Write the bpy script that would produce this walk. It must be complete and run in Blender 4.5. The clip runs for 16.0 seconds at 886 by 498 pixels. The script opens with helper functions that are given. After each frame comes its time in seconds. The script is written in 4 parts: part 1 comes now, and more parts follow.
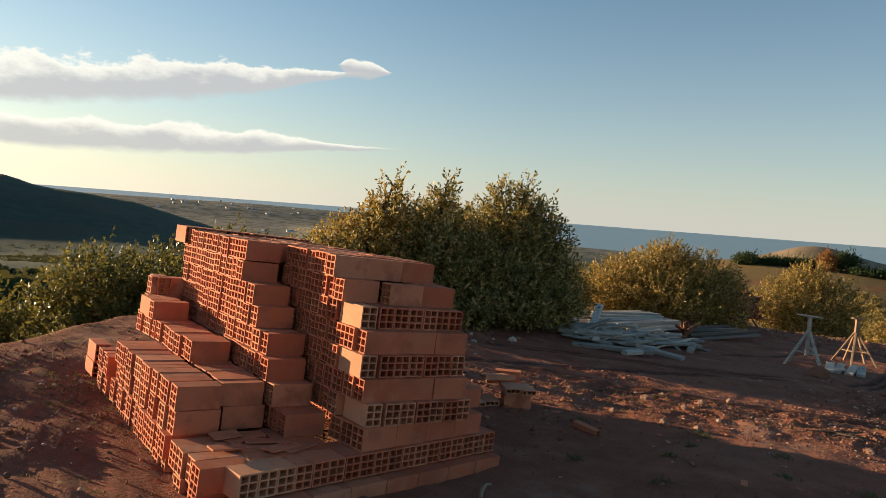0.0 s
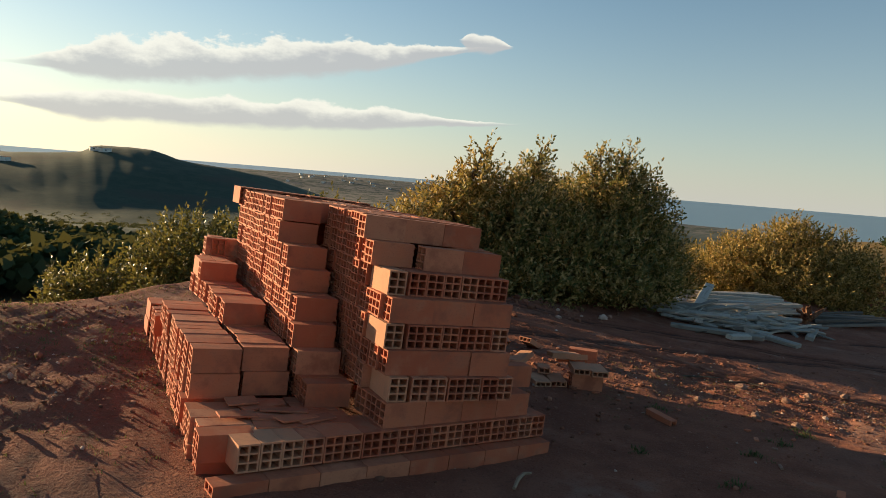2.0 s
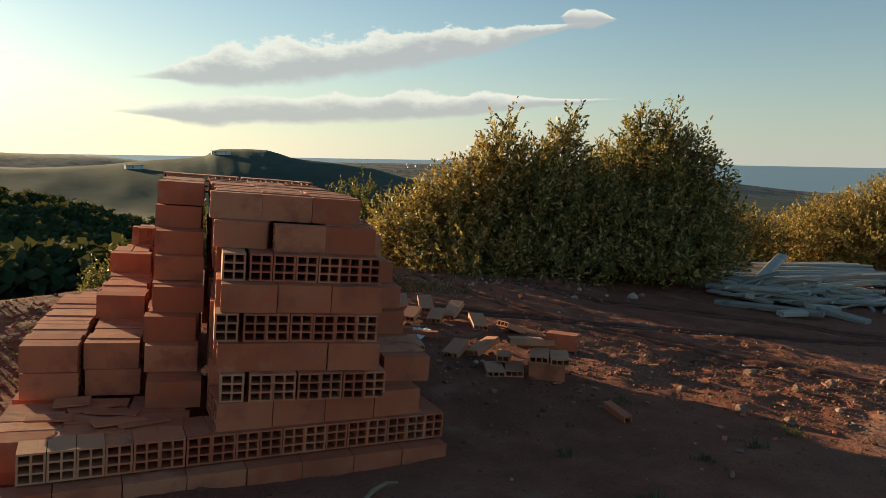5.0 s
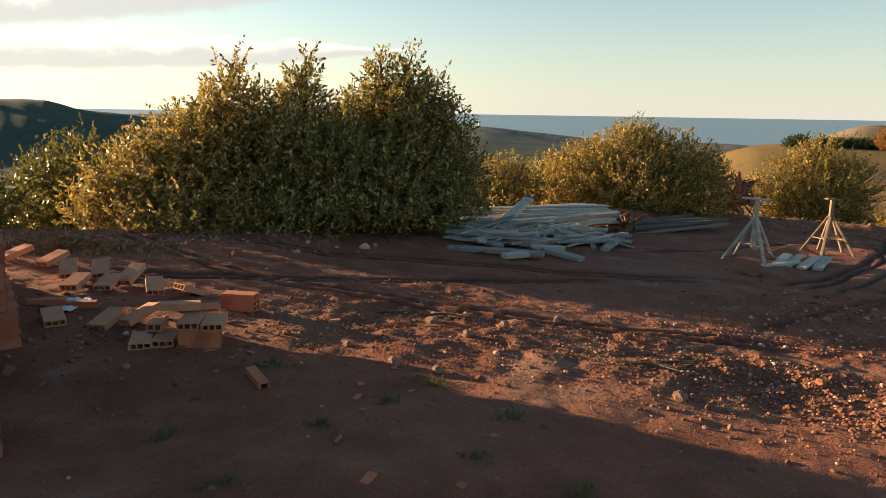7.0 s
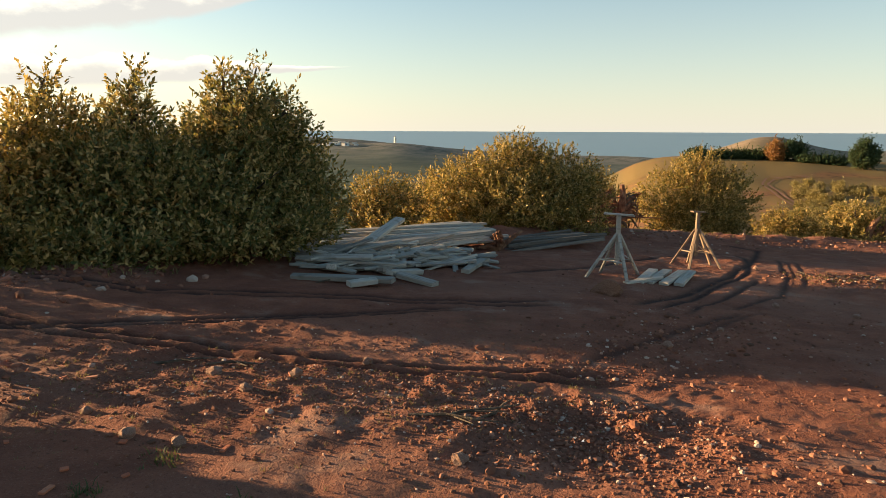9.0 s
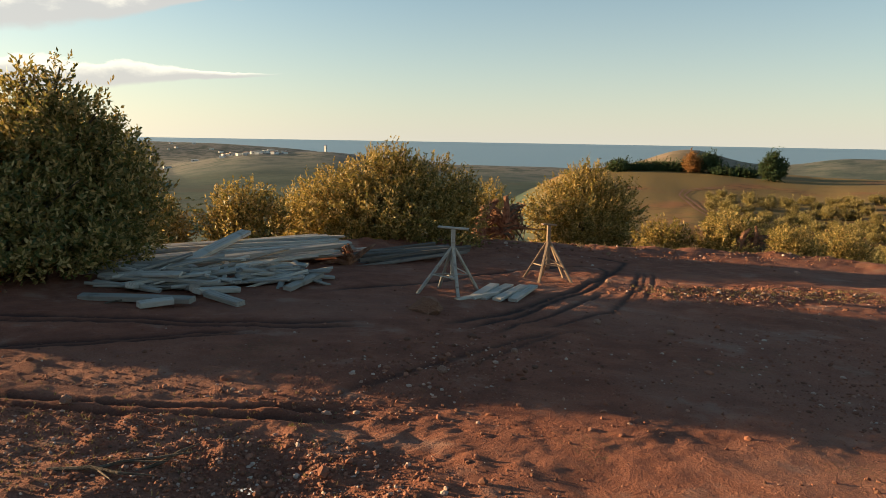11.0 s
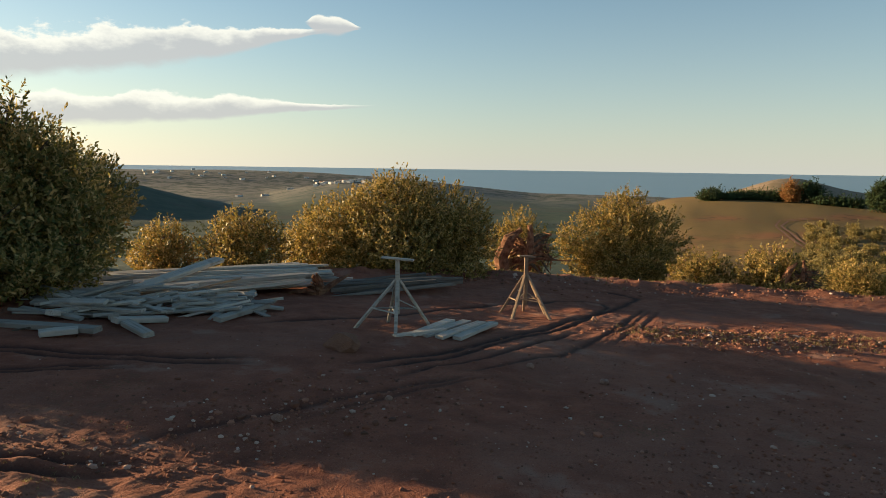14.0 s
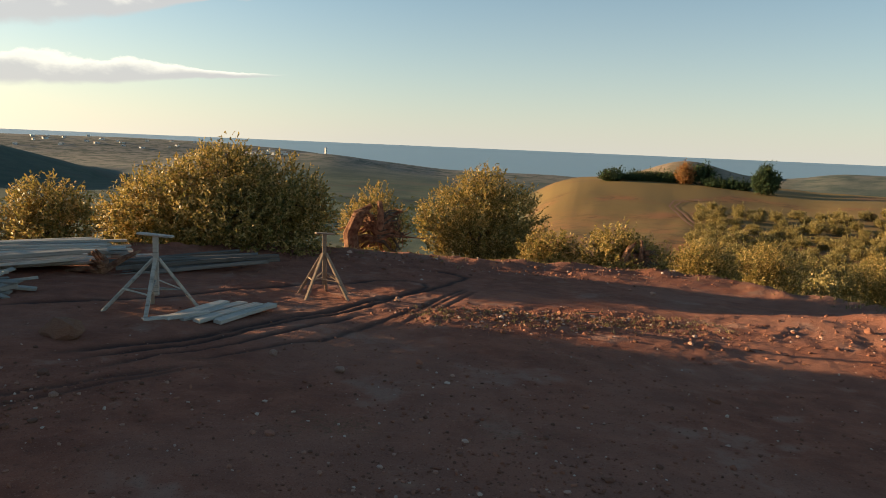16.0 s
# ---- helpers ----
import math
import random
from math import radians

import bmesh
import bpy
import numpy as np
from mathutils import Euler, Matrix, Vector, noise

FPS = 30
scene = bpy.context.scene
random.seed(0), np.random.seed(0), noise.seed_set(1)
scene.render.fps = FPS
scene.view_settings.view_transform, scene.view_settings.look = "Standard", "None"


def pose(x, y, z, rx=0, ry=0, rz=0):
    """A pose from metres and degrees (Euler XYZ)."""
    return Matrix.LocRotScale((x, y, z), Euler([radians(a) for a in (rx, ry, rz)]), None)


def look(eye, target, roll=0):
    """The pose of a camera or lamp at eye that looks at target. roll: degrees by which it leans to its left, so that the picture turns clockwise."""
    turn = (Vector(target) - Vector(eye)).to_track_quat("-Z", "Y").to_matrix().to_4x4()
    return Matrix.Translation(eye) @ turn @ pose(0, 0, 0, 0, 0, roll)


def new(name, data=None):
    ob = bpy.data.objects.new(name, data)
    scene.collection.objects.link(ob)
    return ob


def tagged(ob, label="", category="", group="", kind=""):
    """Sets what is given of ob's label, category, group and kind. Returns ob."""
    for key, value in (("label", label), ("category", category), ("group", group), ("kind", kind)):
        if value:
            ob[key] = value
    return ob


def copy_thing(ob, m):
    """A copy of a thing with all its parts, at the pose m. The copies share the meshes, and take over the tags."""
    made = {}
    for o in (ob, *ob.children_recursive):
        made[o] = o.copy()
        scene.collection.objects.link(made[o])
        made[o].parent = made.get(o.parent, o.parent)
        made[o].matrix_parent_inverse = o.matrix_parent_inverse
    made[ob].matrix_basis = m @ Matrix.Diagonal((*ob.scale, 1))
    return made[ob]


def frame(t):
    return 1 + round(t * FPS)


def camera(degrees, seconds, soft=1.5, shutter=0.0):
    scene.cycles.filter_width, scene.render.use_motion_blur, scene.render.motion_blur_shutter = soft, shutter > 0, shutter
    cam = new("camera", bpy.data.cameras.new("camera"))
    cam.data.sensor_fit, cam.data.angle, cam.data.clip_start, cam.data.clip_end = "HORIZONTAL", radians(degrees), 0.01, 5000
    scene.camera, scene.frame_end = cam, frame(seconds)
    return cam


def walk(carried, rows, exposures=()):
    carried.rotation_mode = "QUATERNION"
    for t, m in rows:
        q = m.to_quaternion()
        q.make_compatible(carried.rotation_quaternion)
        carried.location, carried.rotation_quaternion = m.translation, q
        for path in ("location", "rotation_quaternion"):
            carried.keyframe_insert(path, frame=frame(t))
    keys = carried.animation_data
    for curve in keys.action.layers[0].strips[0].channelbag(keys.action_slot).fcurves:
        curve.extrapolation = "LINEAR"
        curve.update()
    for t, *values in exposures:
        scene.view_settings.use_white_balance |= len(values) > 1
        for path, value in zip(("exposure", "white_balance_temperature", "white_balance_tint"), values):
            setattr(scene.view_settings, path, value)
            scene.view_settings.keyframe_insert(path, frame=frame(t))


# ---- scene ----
cam = camera(65.5, 16.0, soft=0.6)
METRES, EYE, TILT, LEAN, TURN = 10.8, 1.5, -2.45, 3.2, 0.0
ROWS = [
    (0.0, 0.0, 0.0, 0.0, 0.08, -0.63, -7.47),
    (0.5, 0.0168, 0.0103, -0.0029, -4.78, -2.26, -4.29),
    (1.0, 0.0229, 0.0293, -0.0038, -2.77, -2.24, -4.44),
    (1.5, 0.0313, 0.0399, -0.0042, 2.65, -1.73, -4.55),
    (2.0, 0.0464, 0.0487, -0.0034, 9.95, -3.98, -8.21),
    (2.5, 0.0705, 0.0628, -0.0004, 10.45, -1.48, -6.3),
    (3.0, 0.0901, 0.0826, 0.0047, 13.66, -0.72, -4.52),
    (5.5, 0.195, 0.1534, 0.0028, 18.95, -7.26, -4.78),
    (6.0, 0.2278, 0.1711, 0.0054, 11.45, -7.13, -3.43),
    (6.5, 0.2522, 0.1931, 0.0041, 7.6, -9.31, -5.4),
    (7.0, 0.2717, 0.2082, 0.005, 3.62, -9.05, -4.19),
    (7.5, 0.2881, 0.221, 0.0062, 6.05, -8.36, -3.33),
    (8.0, 0.3108, 0.2365, 0.0071, 3.22, -9.45, -2.54),
    (8.5, 0.3336, 0.2594, 0.0077, 0.11, -9.13, -3.5),
    (9.0, 0.3627, 0.2775, 0.0131, -3.22, -7.26, -3.3),
    (9.5, 0.4022, 0.2872, 0.0172, -6.41, -6.87, -5.47),
    (10.0, 0.4397, 0.2971, 0.0173, -10.85, -7.43, -2.27),
    (12.5, 0.596, 0.3212, 0.0318, -2.77, -4.08, -4.83),
    (13.0, 0.6227, 0.3292, 0.0309, -0.72, -5.22, -2.91),
    (13.5, 0.6585, 0.351, 0.035, 0.53, -5.14, -5.23),
    (14.0, 0.7009, 0.3579, 0.0345, -1.51, -4.26, -3.96),
    (14.5, 0.7458, 0.3729, 0.0393, -5.69, -5.31, -1.65),
    (15.0, 0.7957, 0.3918, 0.0439, -10.73, -4.07, -5.62),
    (15.5, 0.8421, 0.3938, 0.0462, -10.61, -2.54, -5.77),
    (16.0, 0.8749, 0.3962, 0.0465, -8.72, -5.71, -5.21),
]
EXPOSURE = [(0.0, 1.35, 5940, -1), (3.0, 1.18, 5940, -4), (5.5, 1.14, 5840, -7), (6.2, 1.48, 6040, -3), (7.0, 1.74, 6300, -2), (9.0, 1.80, 6450, -1), (10.2, 1.74, 6450, -1), (12.4, 1.30, 5940, -4), (14.5, 1.42, 5990, -3), (16.0, 1.50, 6090, -1)]
walk(cam, [(t, pose(0, 0, EYE, TILT, LEAN, TURN) @ pose(METRES * x, METRES * y, METRES * z, 90 + pitch, roll, yaw)) for t, x, y, z, yaw, pitch, roll in ROWS], EXPOSURE)

# ---- light ----
SUN_AZ, SUN_EL = 68.0, 8.0          # degrees to the left of +y, and above the horizon
sun_to = Vector((-math.sin(radians(SUN_AZ)) * math.cos(radians(SUN_EL)), math.cos(radians(SUN_AZ)) * math.cos(radians(SUN_EL)), math.sin(radians(SUN_EL))))
sun_data = bpy.data.lights.new("sun", "SUN")
sun_data.energy, sun_data.angle, sun_data.color = 5.0, radians(0.6), (1.0, 0.66, 0.37)
sun = new("sun", sun_data)
sun.matrix_world = look((0, 0, 60), Vector((0, 0, 60)) - sun_to)
tagged(sun, kind="structure")


class Nodes:
    """Short hand for a node tree."""

    def __init__(self, tree):
        self.t = tree
        tree.nodes.clear()

    def add(self, kind, ins=(), **props):
        n = self.t.nodes.new(kind)
        for k, v in props.items():
            if k == "operation":
                n.operation = v
            elif k == "blend_type":
                n.blend_type = v
            elif k == "data_type":
                n.data_type = v
        for key, v in (ins.items() if isinstance(ins, dict) else enumerate(ins)):
            if v is None:
                continue
            if isinstance(v, bpy.types.NodeSocket):
                self.t.links.new(v, n.inputs[key])
            else:
                n.inputs[key].default_value = v
        return n

    def math(self, op, *ins):
        return self.add("ShaderNodeMath", ins, operation=op).outputs[0]

    def mix(self, f, a, b, blend="MIX"):
        n = self.t.nodes.new("ShaderNodeMix")
        n.data_type, n.blend_type = "RGBA", blend
        for key, v in ((0, f), (6, a), (7, b)):
            if isinstance(v, bpy.types.NodeSocket):
                self.t.links.new(v, n.inputs[key])
            else:
                n.inputs[key].default_value = v if key == 0 else (*v, 1)
        return n.outputs[2]

    def noise(self, vec, scale, detail=4.0, rough=0.55):
        return self.add("ShaderNodeTexNoise", {"Vector": vec, "Scale": scale, "Detail": detail, "Roughness": rough}).outputs[0]

    def ramp(self, f, *stops):
        n = self.t.nodes.new("ShaderNodeValToRGB")
        self.t.links.new(f, n.inputs[0])
        e = n.color_ramp.elements
        while len(e) < len(stops):
            e.new(0.5)
        for el, (p, c) in zip(e, stops):
            el.position, el.color = p, (*c, 1) if len(c) == 3 else c
        return n.outputs[0]

    def smooth(self, v, lo, hi):
        n = self.t.nodes.new("ShaderNodeMapRange")
        n.interpolation_type = "SMOOTHSTEP"
        for key, x in ((0, v), (1, lo), (2, hi), (3, 0.0), (4, 1.0)):
            if isinstance(x, bpy.types.NodeSocket):
                self.t.links.new(x, n.inputs[key])
            else:
                n.inputs[key].default_value = x
        return n.outputs[0]


world = bpy.data.worlds.new("sky")
scene.world = world
world.use_nodes = True
w = Nodes(world.node_tree)
sky = w.add("ShaderNodeTexSky")
sky.sky_type, sky.sun_disc = "NISHITA", False
sky.sun_elevation, sky.sun_rotation = radians(SUN_EL), radians(-SUN_AZ)
sky.altitude, sky.air_density, sky.dust_density, sky.ozone_density = 150, 1.0, 0.4, 2.2
direction = w.add("ShaderNodeTexCoord").outputs["Generated"]
sep = w.add("ShaderNodeSeparateXYZ", [direction]).outputs
azim = w.math("MULTIPLY", w.math("ARCTAN2", w.math("MULTIPLY", sep[0], -1.0), sep[1]), 57.2958)
elev = w.math("MULTIPLY", w.math("ARCSINE", sep[2]), 57.2958)
polar = w.add("ShaderNodeCombineXYZ", [w.math("MULTIPLY", azim, 0.55), elev, 0.0]).outputs[0]
fluff = w.math("SUBTRACT", w.noise(polar, 0.62, 9.0, 0.62), 0.5)
wisp = w.math("SUBTRACT", w.noise(polar, 0.28, 3.0, 0.5), 0.5)


def cloud(az_l, az_r, el_l, el_r, thick, bulge):
    """Cover and inner height of one long bank of cloud."""
    s = w.math("DIVIDE", w.math("SUBTRACT", az_l, azim), az_l - az_r)
    mid = w.math("ADD", w.math("MULTIPLY", s, el_r - el_l), el_l)
    mid = w.math("ADD", mid, w.math("MULTIPLY", wisp, 0.9))
    body = w.math("MULTIPLY", w.smooth(s, 0.0, 0.22), w.math("SUBTRACT", 1.0, w.smooth(s, 0.55, 1.0)))
    half = w.math("ADD", w.math("MULTIPLY", body, thick), 0.12)
    up = w.math("DIVIDE", w.math("SUBTRACT", elev, mid), half)
    up_f = w.math("ADD", up, w.math("MULTIPLY", fluff, bulge))
    edge_top = w.math("SUBTRACT", 1.0, w.smooth(up_f, 0.82, 1.12))
    edge_low = w.smooth(w.math("ADD", up, w.math("MULTIPLY", fluff, 0.7)), -1.15, -0.6)
    ends = w.math("MULTIPLY", w.smooth(s, -0.02, 0.10), w.math("SUBTRACT", 1.0, w.smooth(s, 0.9, 1.02)))
    cover = w.math("MULTIPLY", w.math("MULTIPLY", edge_top, edge_low), ends)
    return cover, up_f


lit_cloud, dim_cloud = (8.2, 7.0, 6.0), (4.5, 3.95, 3.85)
# haze over the horizon, warmer towards the sun
to_sun = w.smooth(azim, -10.0, 62.0)
haze = w.mix(to_sun, (5.3, 4.65, 4.2), (10.9, 8.4, 6.3))
thick = w.math("MULTIPLY", w.math("EXPONENT", w.math("MULTIPLY", w.math("MAXIMUM", elev, 0.0), -0.11)), 0.78)
clear = w.mix(1.0, sky.outputs[0], (1.10, 1.12, 1.13), "MULTIPLY")
colour = w.mix(thick, clear, haze)
for spec in ((43, 7.0, 5.6, 10.6, 1.5, 2.5), (45, 4.5, 2.9, 4.9, 1.0, 1.9), (9.8, 5.4, 10.9, 10.9, 0.6, 1.5)):
    cover, up_f = cloud(*spec)
    shade = w.mix(w.smooth(up_f, -0.2, 0.9), dim_cloud, lit_cloud)
    colour = w.mix(w.math("MULTIPLY", cover, 0.85), colour, shade)
back = w.add("ShaderNodeBackground", {"Color": colour, "Strength": 0.0565})
w.t.links.new(back.outputs[0], w.add("ShaderNodeOutputWorld").inputs[0])

# ---- materials ----


def material(name, build):
    m = bpy.data.materials.new(name)
    m.use_nodes = True
    n = Nodes(m.node_tree)
    out = n.add("ShaderNodeOutputMaterial")
    m.node_tree.links.new(build(n), out.inputs[0])
    return m


def surface(n, colour, rough=0.85, bump=None, depth=0.01, metal=0.0, spec=0.35):
    ins = {"Base Color": colour if isinstance(colour, bpy.types.NodeSocket) else (*colour, 1), "Roughness": rough, "Metallic": metal, "Specular IOR Level": spec}
    if bump is not None:
        ins["Normal"] = n.add("ShaderNodeBump", {"Height": bump, "Distance": depth, "Strength": 0.8}).outputs[0]
    return n.add("ShaderNodeBsdfPrincipled", ins).outputs[0]


def place_of(n):
    return n.add("ShaderNodeNewGeometry").outputs["Position"]


def local_of(n):
    return n.add("ShaderNodeTexCoord").outputs["Object"]


def random_of(n):
    return n.add("ShaderNodeObjectInfo").outputs["Random"]


def island_of(n):
    return n.add("ShaderNodeNewGeometry").outputs["Random Per Island"]


def ground_shader(n):
    p = place_of(n)
    big, mid, fine = n.noise(p, 0.35, 5), n.noise(p, 2.3, 6, 0.6), n.noise(p, 26, 5, 0.65)
    soil = n.mix(n.smooth(mid, 0.3, 0.7), (0.185, 0.067, 0.040), (0.285, 0.110, 0.064))
    soil = n.mix(n.math("MULTIPLY", n.smooth(big, 0.45, 0.68), 0.55), soil, (0.275, 0.135, 0.090))
    worn = n.smooth(n.noise(p, 1.15, 6, 0.62), 0.57, 0.68)
    soil = n.mix(n.math("MULTIPLY", worn, 0.55), soil, (0.30, 0.185, 0.135))
    soil = n.mix(n.math("MULTIPLY", n.smooth(fine, 0.58, 0.78), 0.7), soil, (0.37, 0.180, 0.115))
    soil = n.mix(n.math("MULTIPLY", n.smooth(fine, 0.42, 0.25), 0.65), soil, (0.085, 0.043, 0.030))
    grit = n.noise(p, 75, 3, 0.6)
    soil = n.mix(n.math("MULTIPLY", n.smooth(grit, 0.60, 0.70), 0.6), soil, (0.34, 0.19, 0.125))
    soil = n.mix(n.math("MULTIPLY", n.smooth(grit, 0.42, 0.32), 0.5), soil, (0.075, 0.036, 0.025))
    weeds = n.math("MULTIPLY", n.smooth(n.noise(p, 0.8, 4), 0.58, 0.72), n.smooth(n.noise(p, 38, 3), 0.52, 0.62))
    soil = n.mix(n.math("MULTIPLY", weeds, 0.45), soil, (0.085, 0.085, 0.035))
    # darker soil colour along the wheel ruts, broken up by noise
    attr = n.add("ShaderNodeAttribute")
    attr.attribute_name = "rut_dark"
    rut_dark = n.math("MULTIPLY", attr.outputs["Fac"], n.smooth(n.noise(p, 3.0, 4), 0.1, 0.45))
    soil = n.mix(n.math("MULTIPLY", rut_dark, 0.90), soil, (0.034, 0.023, 0.019))
    # the far land by its cover, paled with distance in place of haze
    sp = n.add("ShaderNodeSeparateXYZ", [p]).outputs
    away = n.math("SQRT", n.math("ADD", n.math("POWER", n.math("SUBTRACT", sp[0], 5.0), 2.0), n.math("POWER", n.math("SUBTRACT", sp[1], 7.0), 2.0)))
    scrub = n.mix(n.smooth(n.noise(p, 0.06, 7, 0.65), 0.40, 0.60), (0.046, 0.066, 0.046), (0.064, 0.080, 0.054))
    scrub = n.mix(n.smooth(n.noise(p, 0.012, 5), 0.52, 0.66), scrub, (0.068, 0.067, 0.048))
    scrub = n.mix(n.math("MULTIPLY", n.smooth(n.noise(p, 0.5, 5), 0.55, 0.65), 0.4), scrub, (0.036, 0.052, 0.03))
    meadow = n.mix(n.smooth(n.noise(p, 0.05, 6, 0.6), 0.38, 0.62), (0.235, 0.108, 0.046), (0.165, 0.110, 0.040))
    meadow = n.mix(n.math("MULTIPLY", n.smooth(n.noise(p, 0.22, 7, 0.7), 0.50, 0.60), 0.7), meadow, (0.095, 0.060, 0.028))
    meadow = n.mix(n.math("MULTIPLY", n.smooth(away, 130, 250), n.smooth(n.noise(p, 0.03, 5), 0.36, 0.5)), meadow, (0.195, 0.128, 0.046))
    bearing = n.math("MULTIPLY", n.math("ARCTAN2", n.math("SUBTRACT", sp[0], 6.0), n.math("SUBTRACT", sp[1], 4.0)), 57.2958)
    on_field = n.math("MULTIPLY", n.math("MULTIPLY", n.smooth(bearing, 15, 18), n.math("SUBTRACT", 1.0, n.smooth(away, 420, 520))), n.smooth(away, 45, 70))
    # coastal ground with haze mixed into its colour
    hazed_coast = n.mix(n.smooth(n.noise(p, 0.03, 8, 0.72), 0.42, 0.56), (0.06, 0.072, 0.055), (0.20, 0.175, 0.14))
    # paler grey-green scrub past 850 m, haze put into the colour
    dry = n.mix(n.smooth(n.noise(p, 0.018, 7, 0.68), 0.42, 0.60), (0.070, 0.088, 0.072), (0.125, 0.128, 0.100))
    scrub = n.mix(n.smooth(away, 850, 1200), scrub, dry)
    scrub = n.mix(n.smooth(away, 1000, 1500), scrub, hazed_coast)
    on_knoll = n.math("MULTIPLY", n.math("MULTIPLY", n.smooth(bearing, 20, 23), n.math("SUBTRACT", 1.0, n.smooth(bearing, 33, 36))), n.math("MULTIPLY", n.smooth(away, 700, 900), n.math("SUBTRACT", 1.0, n.smooth(away, 1500, 1600))))
    scrub = n.mix(on_knoll, scrub, n.mix(n.smooth(n.noise(p, 0.02, 7, 0.7), 0.45, 0.6), (0.17, 0.13, 0.08), (0.26, 0.19, 0.13)))
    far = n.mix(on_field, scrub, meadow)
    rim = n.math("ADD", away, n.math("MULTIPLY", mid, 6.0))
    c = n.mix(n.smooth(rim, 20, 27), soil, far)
    relief = n.math("ADD", n.math("MULTIPLY", mid, 0.6), n.math("ADD", n.math("MULTIPLY", fine, 0.55), n.math("MULTIPLY", grit, 0.22)))
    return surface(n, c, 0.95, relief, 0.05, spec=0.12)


def brick_shader(n, pale=0.0):
    p, r = local_of(n), random_of(n)
    v = n.add("ShaderNodeVectorMath", [p, n.add("ShaderNodeCombineXYZ", [n.math("MULTIPLY", r, 37.0), r, r]).outputs[0]], operation="ADD").outputs[0]
    mid, fine = n.noise(v, 9, 5), n.noise(v, 90, 4)
    c = n.ramp(r, (0.0, (0.42, 0.115, 0.055)), (0.45, (0.50, 0.155, 0.075)), (0.8, (0.53, 0.185, 0.092)), (1.0, (0.56, 0.25, 0.14)))
    c = n.mix(n.smooth(mid, 0.42, 0.75), c, (0.50, 0.195, 0.105))
    blot = n.noise(v, 4.5, 6, 0.62)
    c = n.mix(n.math("MULTIPLY", n.smooth(blot, 0.48, 0.66), 0.6), c, (0.27, 0.082, 0.046))
    c = n.mix(n.math("MULTIPLY", n.smooth(fine, 0.55, 0.75), 0.35), c, (0.24, 0.09, 0.06))
    # paler clay, for buff slabs and for sunlight painted on end bricks
    if pale:
        c = n.mix(pale, c, (0.66, 0.45, 0.26))
    streak = n.noise(n.add("ShaderNodeMapping", {"Vector": v, "Scale": (4, 120, 120)}).outputs[0], 1.0, 3)
    return surface(n, c, 0.85, n.math("ADD", n.math("MULTIPLY", fine, 0.4), streak), 0.0015, spec=0.25)


def wood_shader(a, b, dark):
    def build(n):
        r = random_of(n)
        v = n.add("ShaderNodeVectorMath", [local_of(n), n.add("ShaderNodeCombineXYZ", [n.math("MULTIPLY", r, 13.0), n.math("MULTIPLY", r, 7.0), r]).outputs[0]], operation="ADD").outputs[0]
        grain = n.noise(n.add("ShaderNodeMapping", {"Vector": v, "Scale": (1.2, 38, 38)}).outputs[0], 1.0, 6, 0.65)
        blot = n.noise(v, 3.5, 4)
        c = n.mix(r, a, b)
        c = n.mix(n.math("MULTIPLY", n.smooth(grain, 0.5, 0.72), 0.7), c, dark)
        c = n.mix(n.math("MULTIPLY", n.smooth(blot, 0.55, 0.75), 0.5), c, dark)
        return surface(n, c, 0.8, grain, 0.004, spec=0.25)
    return build


def leaf_shader(a, b, c3, through_light=0.40, rough=0.46):
    def build(n):
        r = island_of(n)
        c = n.ramp(r, (0.0, a), (0.55, b), (1.0, c3))
        front = surface(n, c, rough, spec=0.22 if rough < 0.6 else 0.1)
        thru = n.add("ShaderNodeBsdfTranslucent", {"Color": n.mix(0.5, c, (0.27, 0.21, 0.045), "MIX")}).outputs[0]
        return n.add("ShaderNodeMixShader", {0: through_light, 1: front, 2: thru}).outputs[0]
    return build


def mottled(a, b, scale, rough=0.9, depth=0.01, spec=0.2):
    def build(n):
        p = local_of(n)
        f = n.noise(p, scale, 6, 0.6)
        return surface(n, n.mix(n.smooth(f, 0.32, 0.68), a, b), rough, n.noise(p, scale * 4, 4), depth, spec=spec)
    return build


def sea_shader(n):
    p = place_of(n)
    v = n.add("ShaderNodeMapping", {"Vector": p, "Scale": (0.004, 0.02, 0.0)}).outputs[0]
    f = n.noise(v, 1.0, 5)
    return surface(n, n.mix(f, (0.085, 0.145, 0.19), (0.12, 0.18, 0.22)), 0.3, n.noise(p, 0.2, 4), 0.12, spec=0.5)


M_GROUND = material("red soil and scrub", ground_shader)
M_SEA = material("sea", sea_shader)
M_BRICK = material("fired clay", brick_shader)
M_BUFF_SUNLIT = material("buff and sunlit fired clay", lambda n: brick_shader(n, 0.3))
M_GREY_WOOD = material("weathered timber", wood_shader((0.25, 0.218, 0.18), (0.54, 0.475, 0.395), (0.085, 0.07, 0.055)))
M_TAN_WOOD = material("raw timber", wood_shader((0.23, 0.155, 0.10), (0.34, 0.235, 0.155), (0.11, 0.075, 0.05)))
M_DARK_WOOD = material("dark weathered timber", wood_shader((0.10, 0.082, 0.066), (0.21, 0.175, 0.145), (0.05, 0.04, 0.032)))
M_BARK = material("bark", mottled((0.07, 0.05, 0.035), (0.16, 0.12, 0.085), 14, 0.95, 0.02))
M_ROOT = material("torn roots", mottled((0.12, 0.05, 0.028), (0.33, 0.17, 0.095), 7, 0.95, 0.06))
M_STONE = material("stone", mottled((0.26, 0.135, 0.09), (0.40, 0.26, 0.19), 16, 0.95, 0.01))
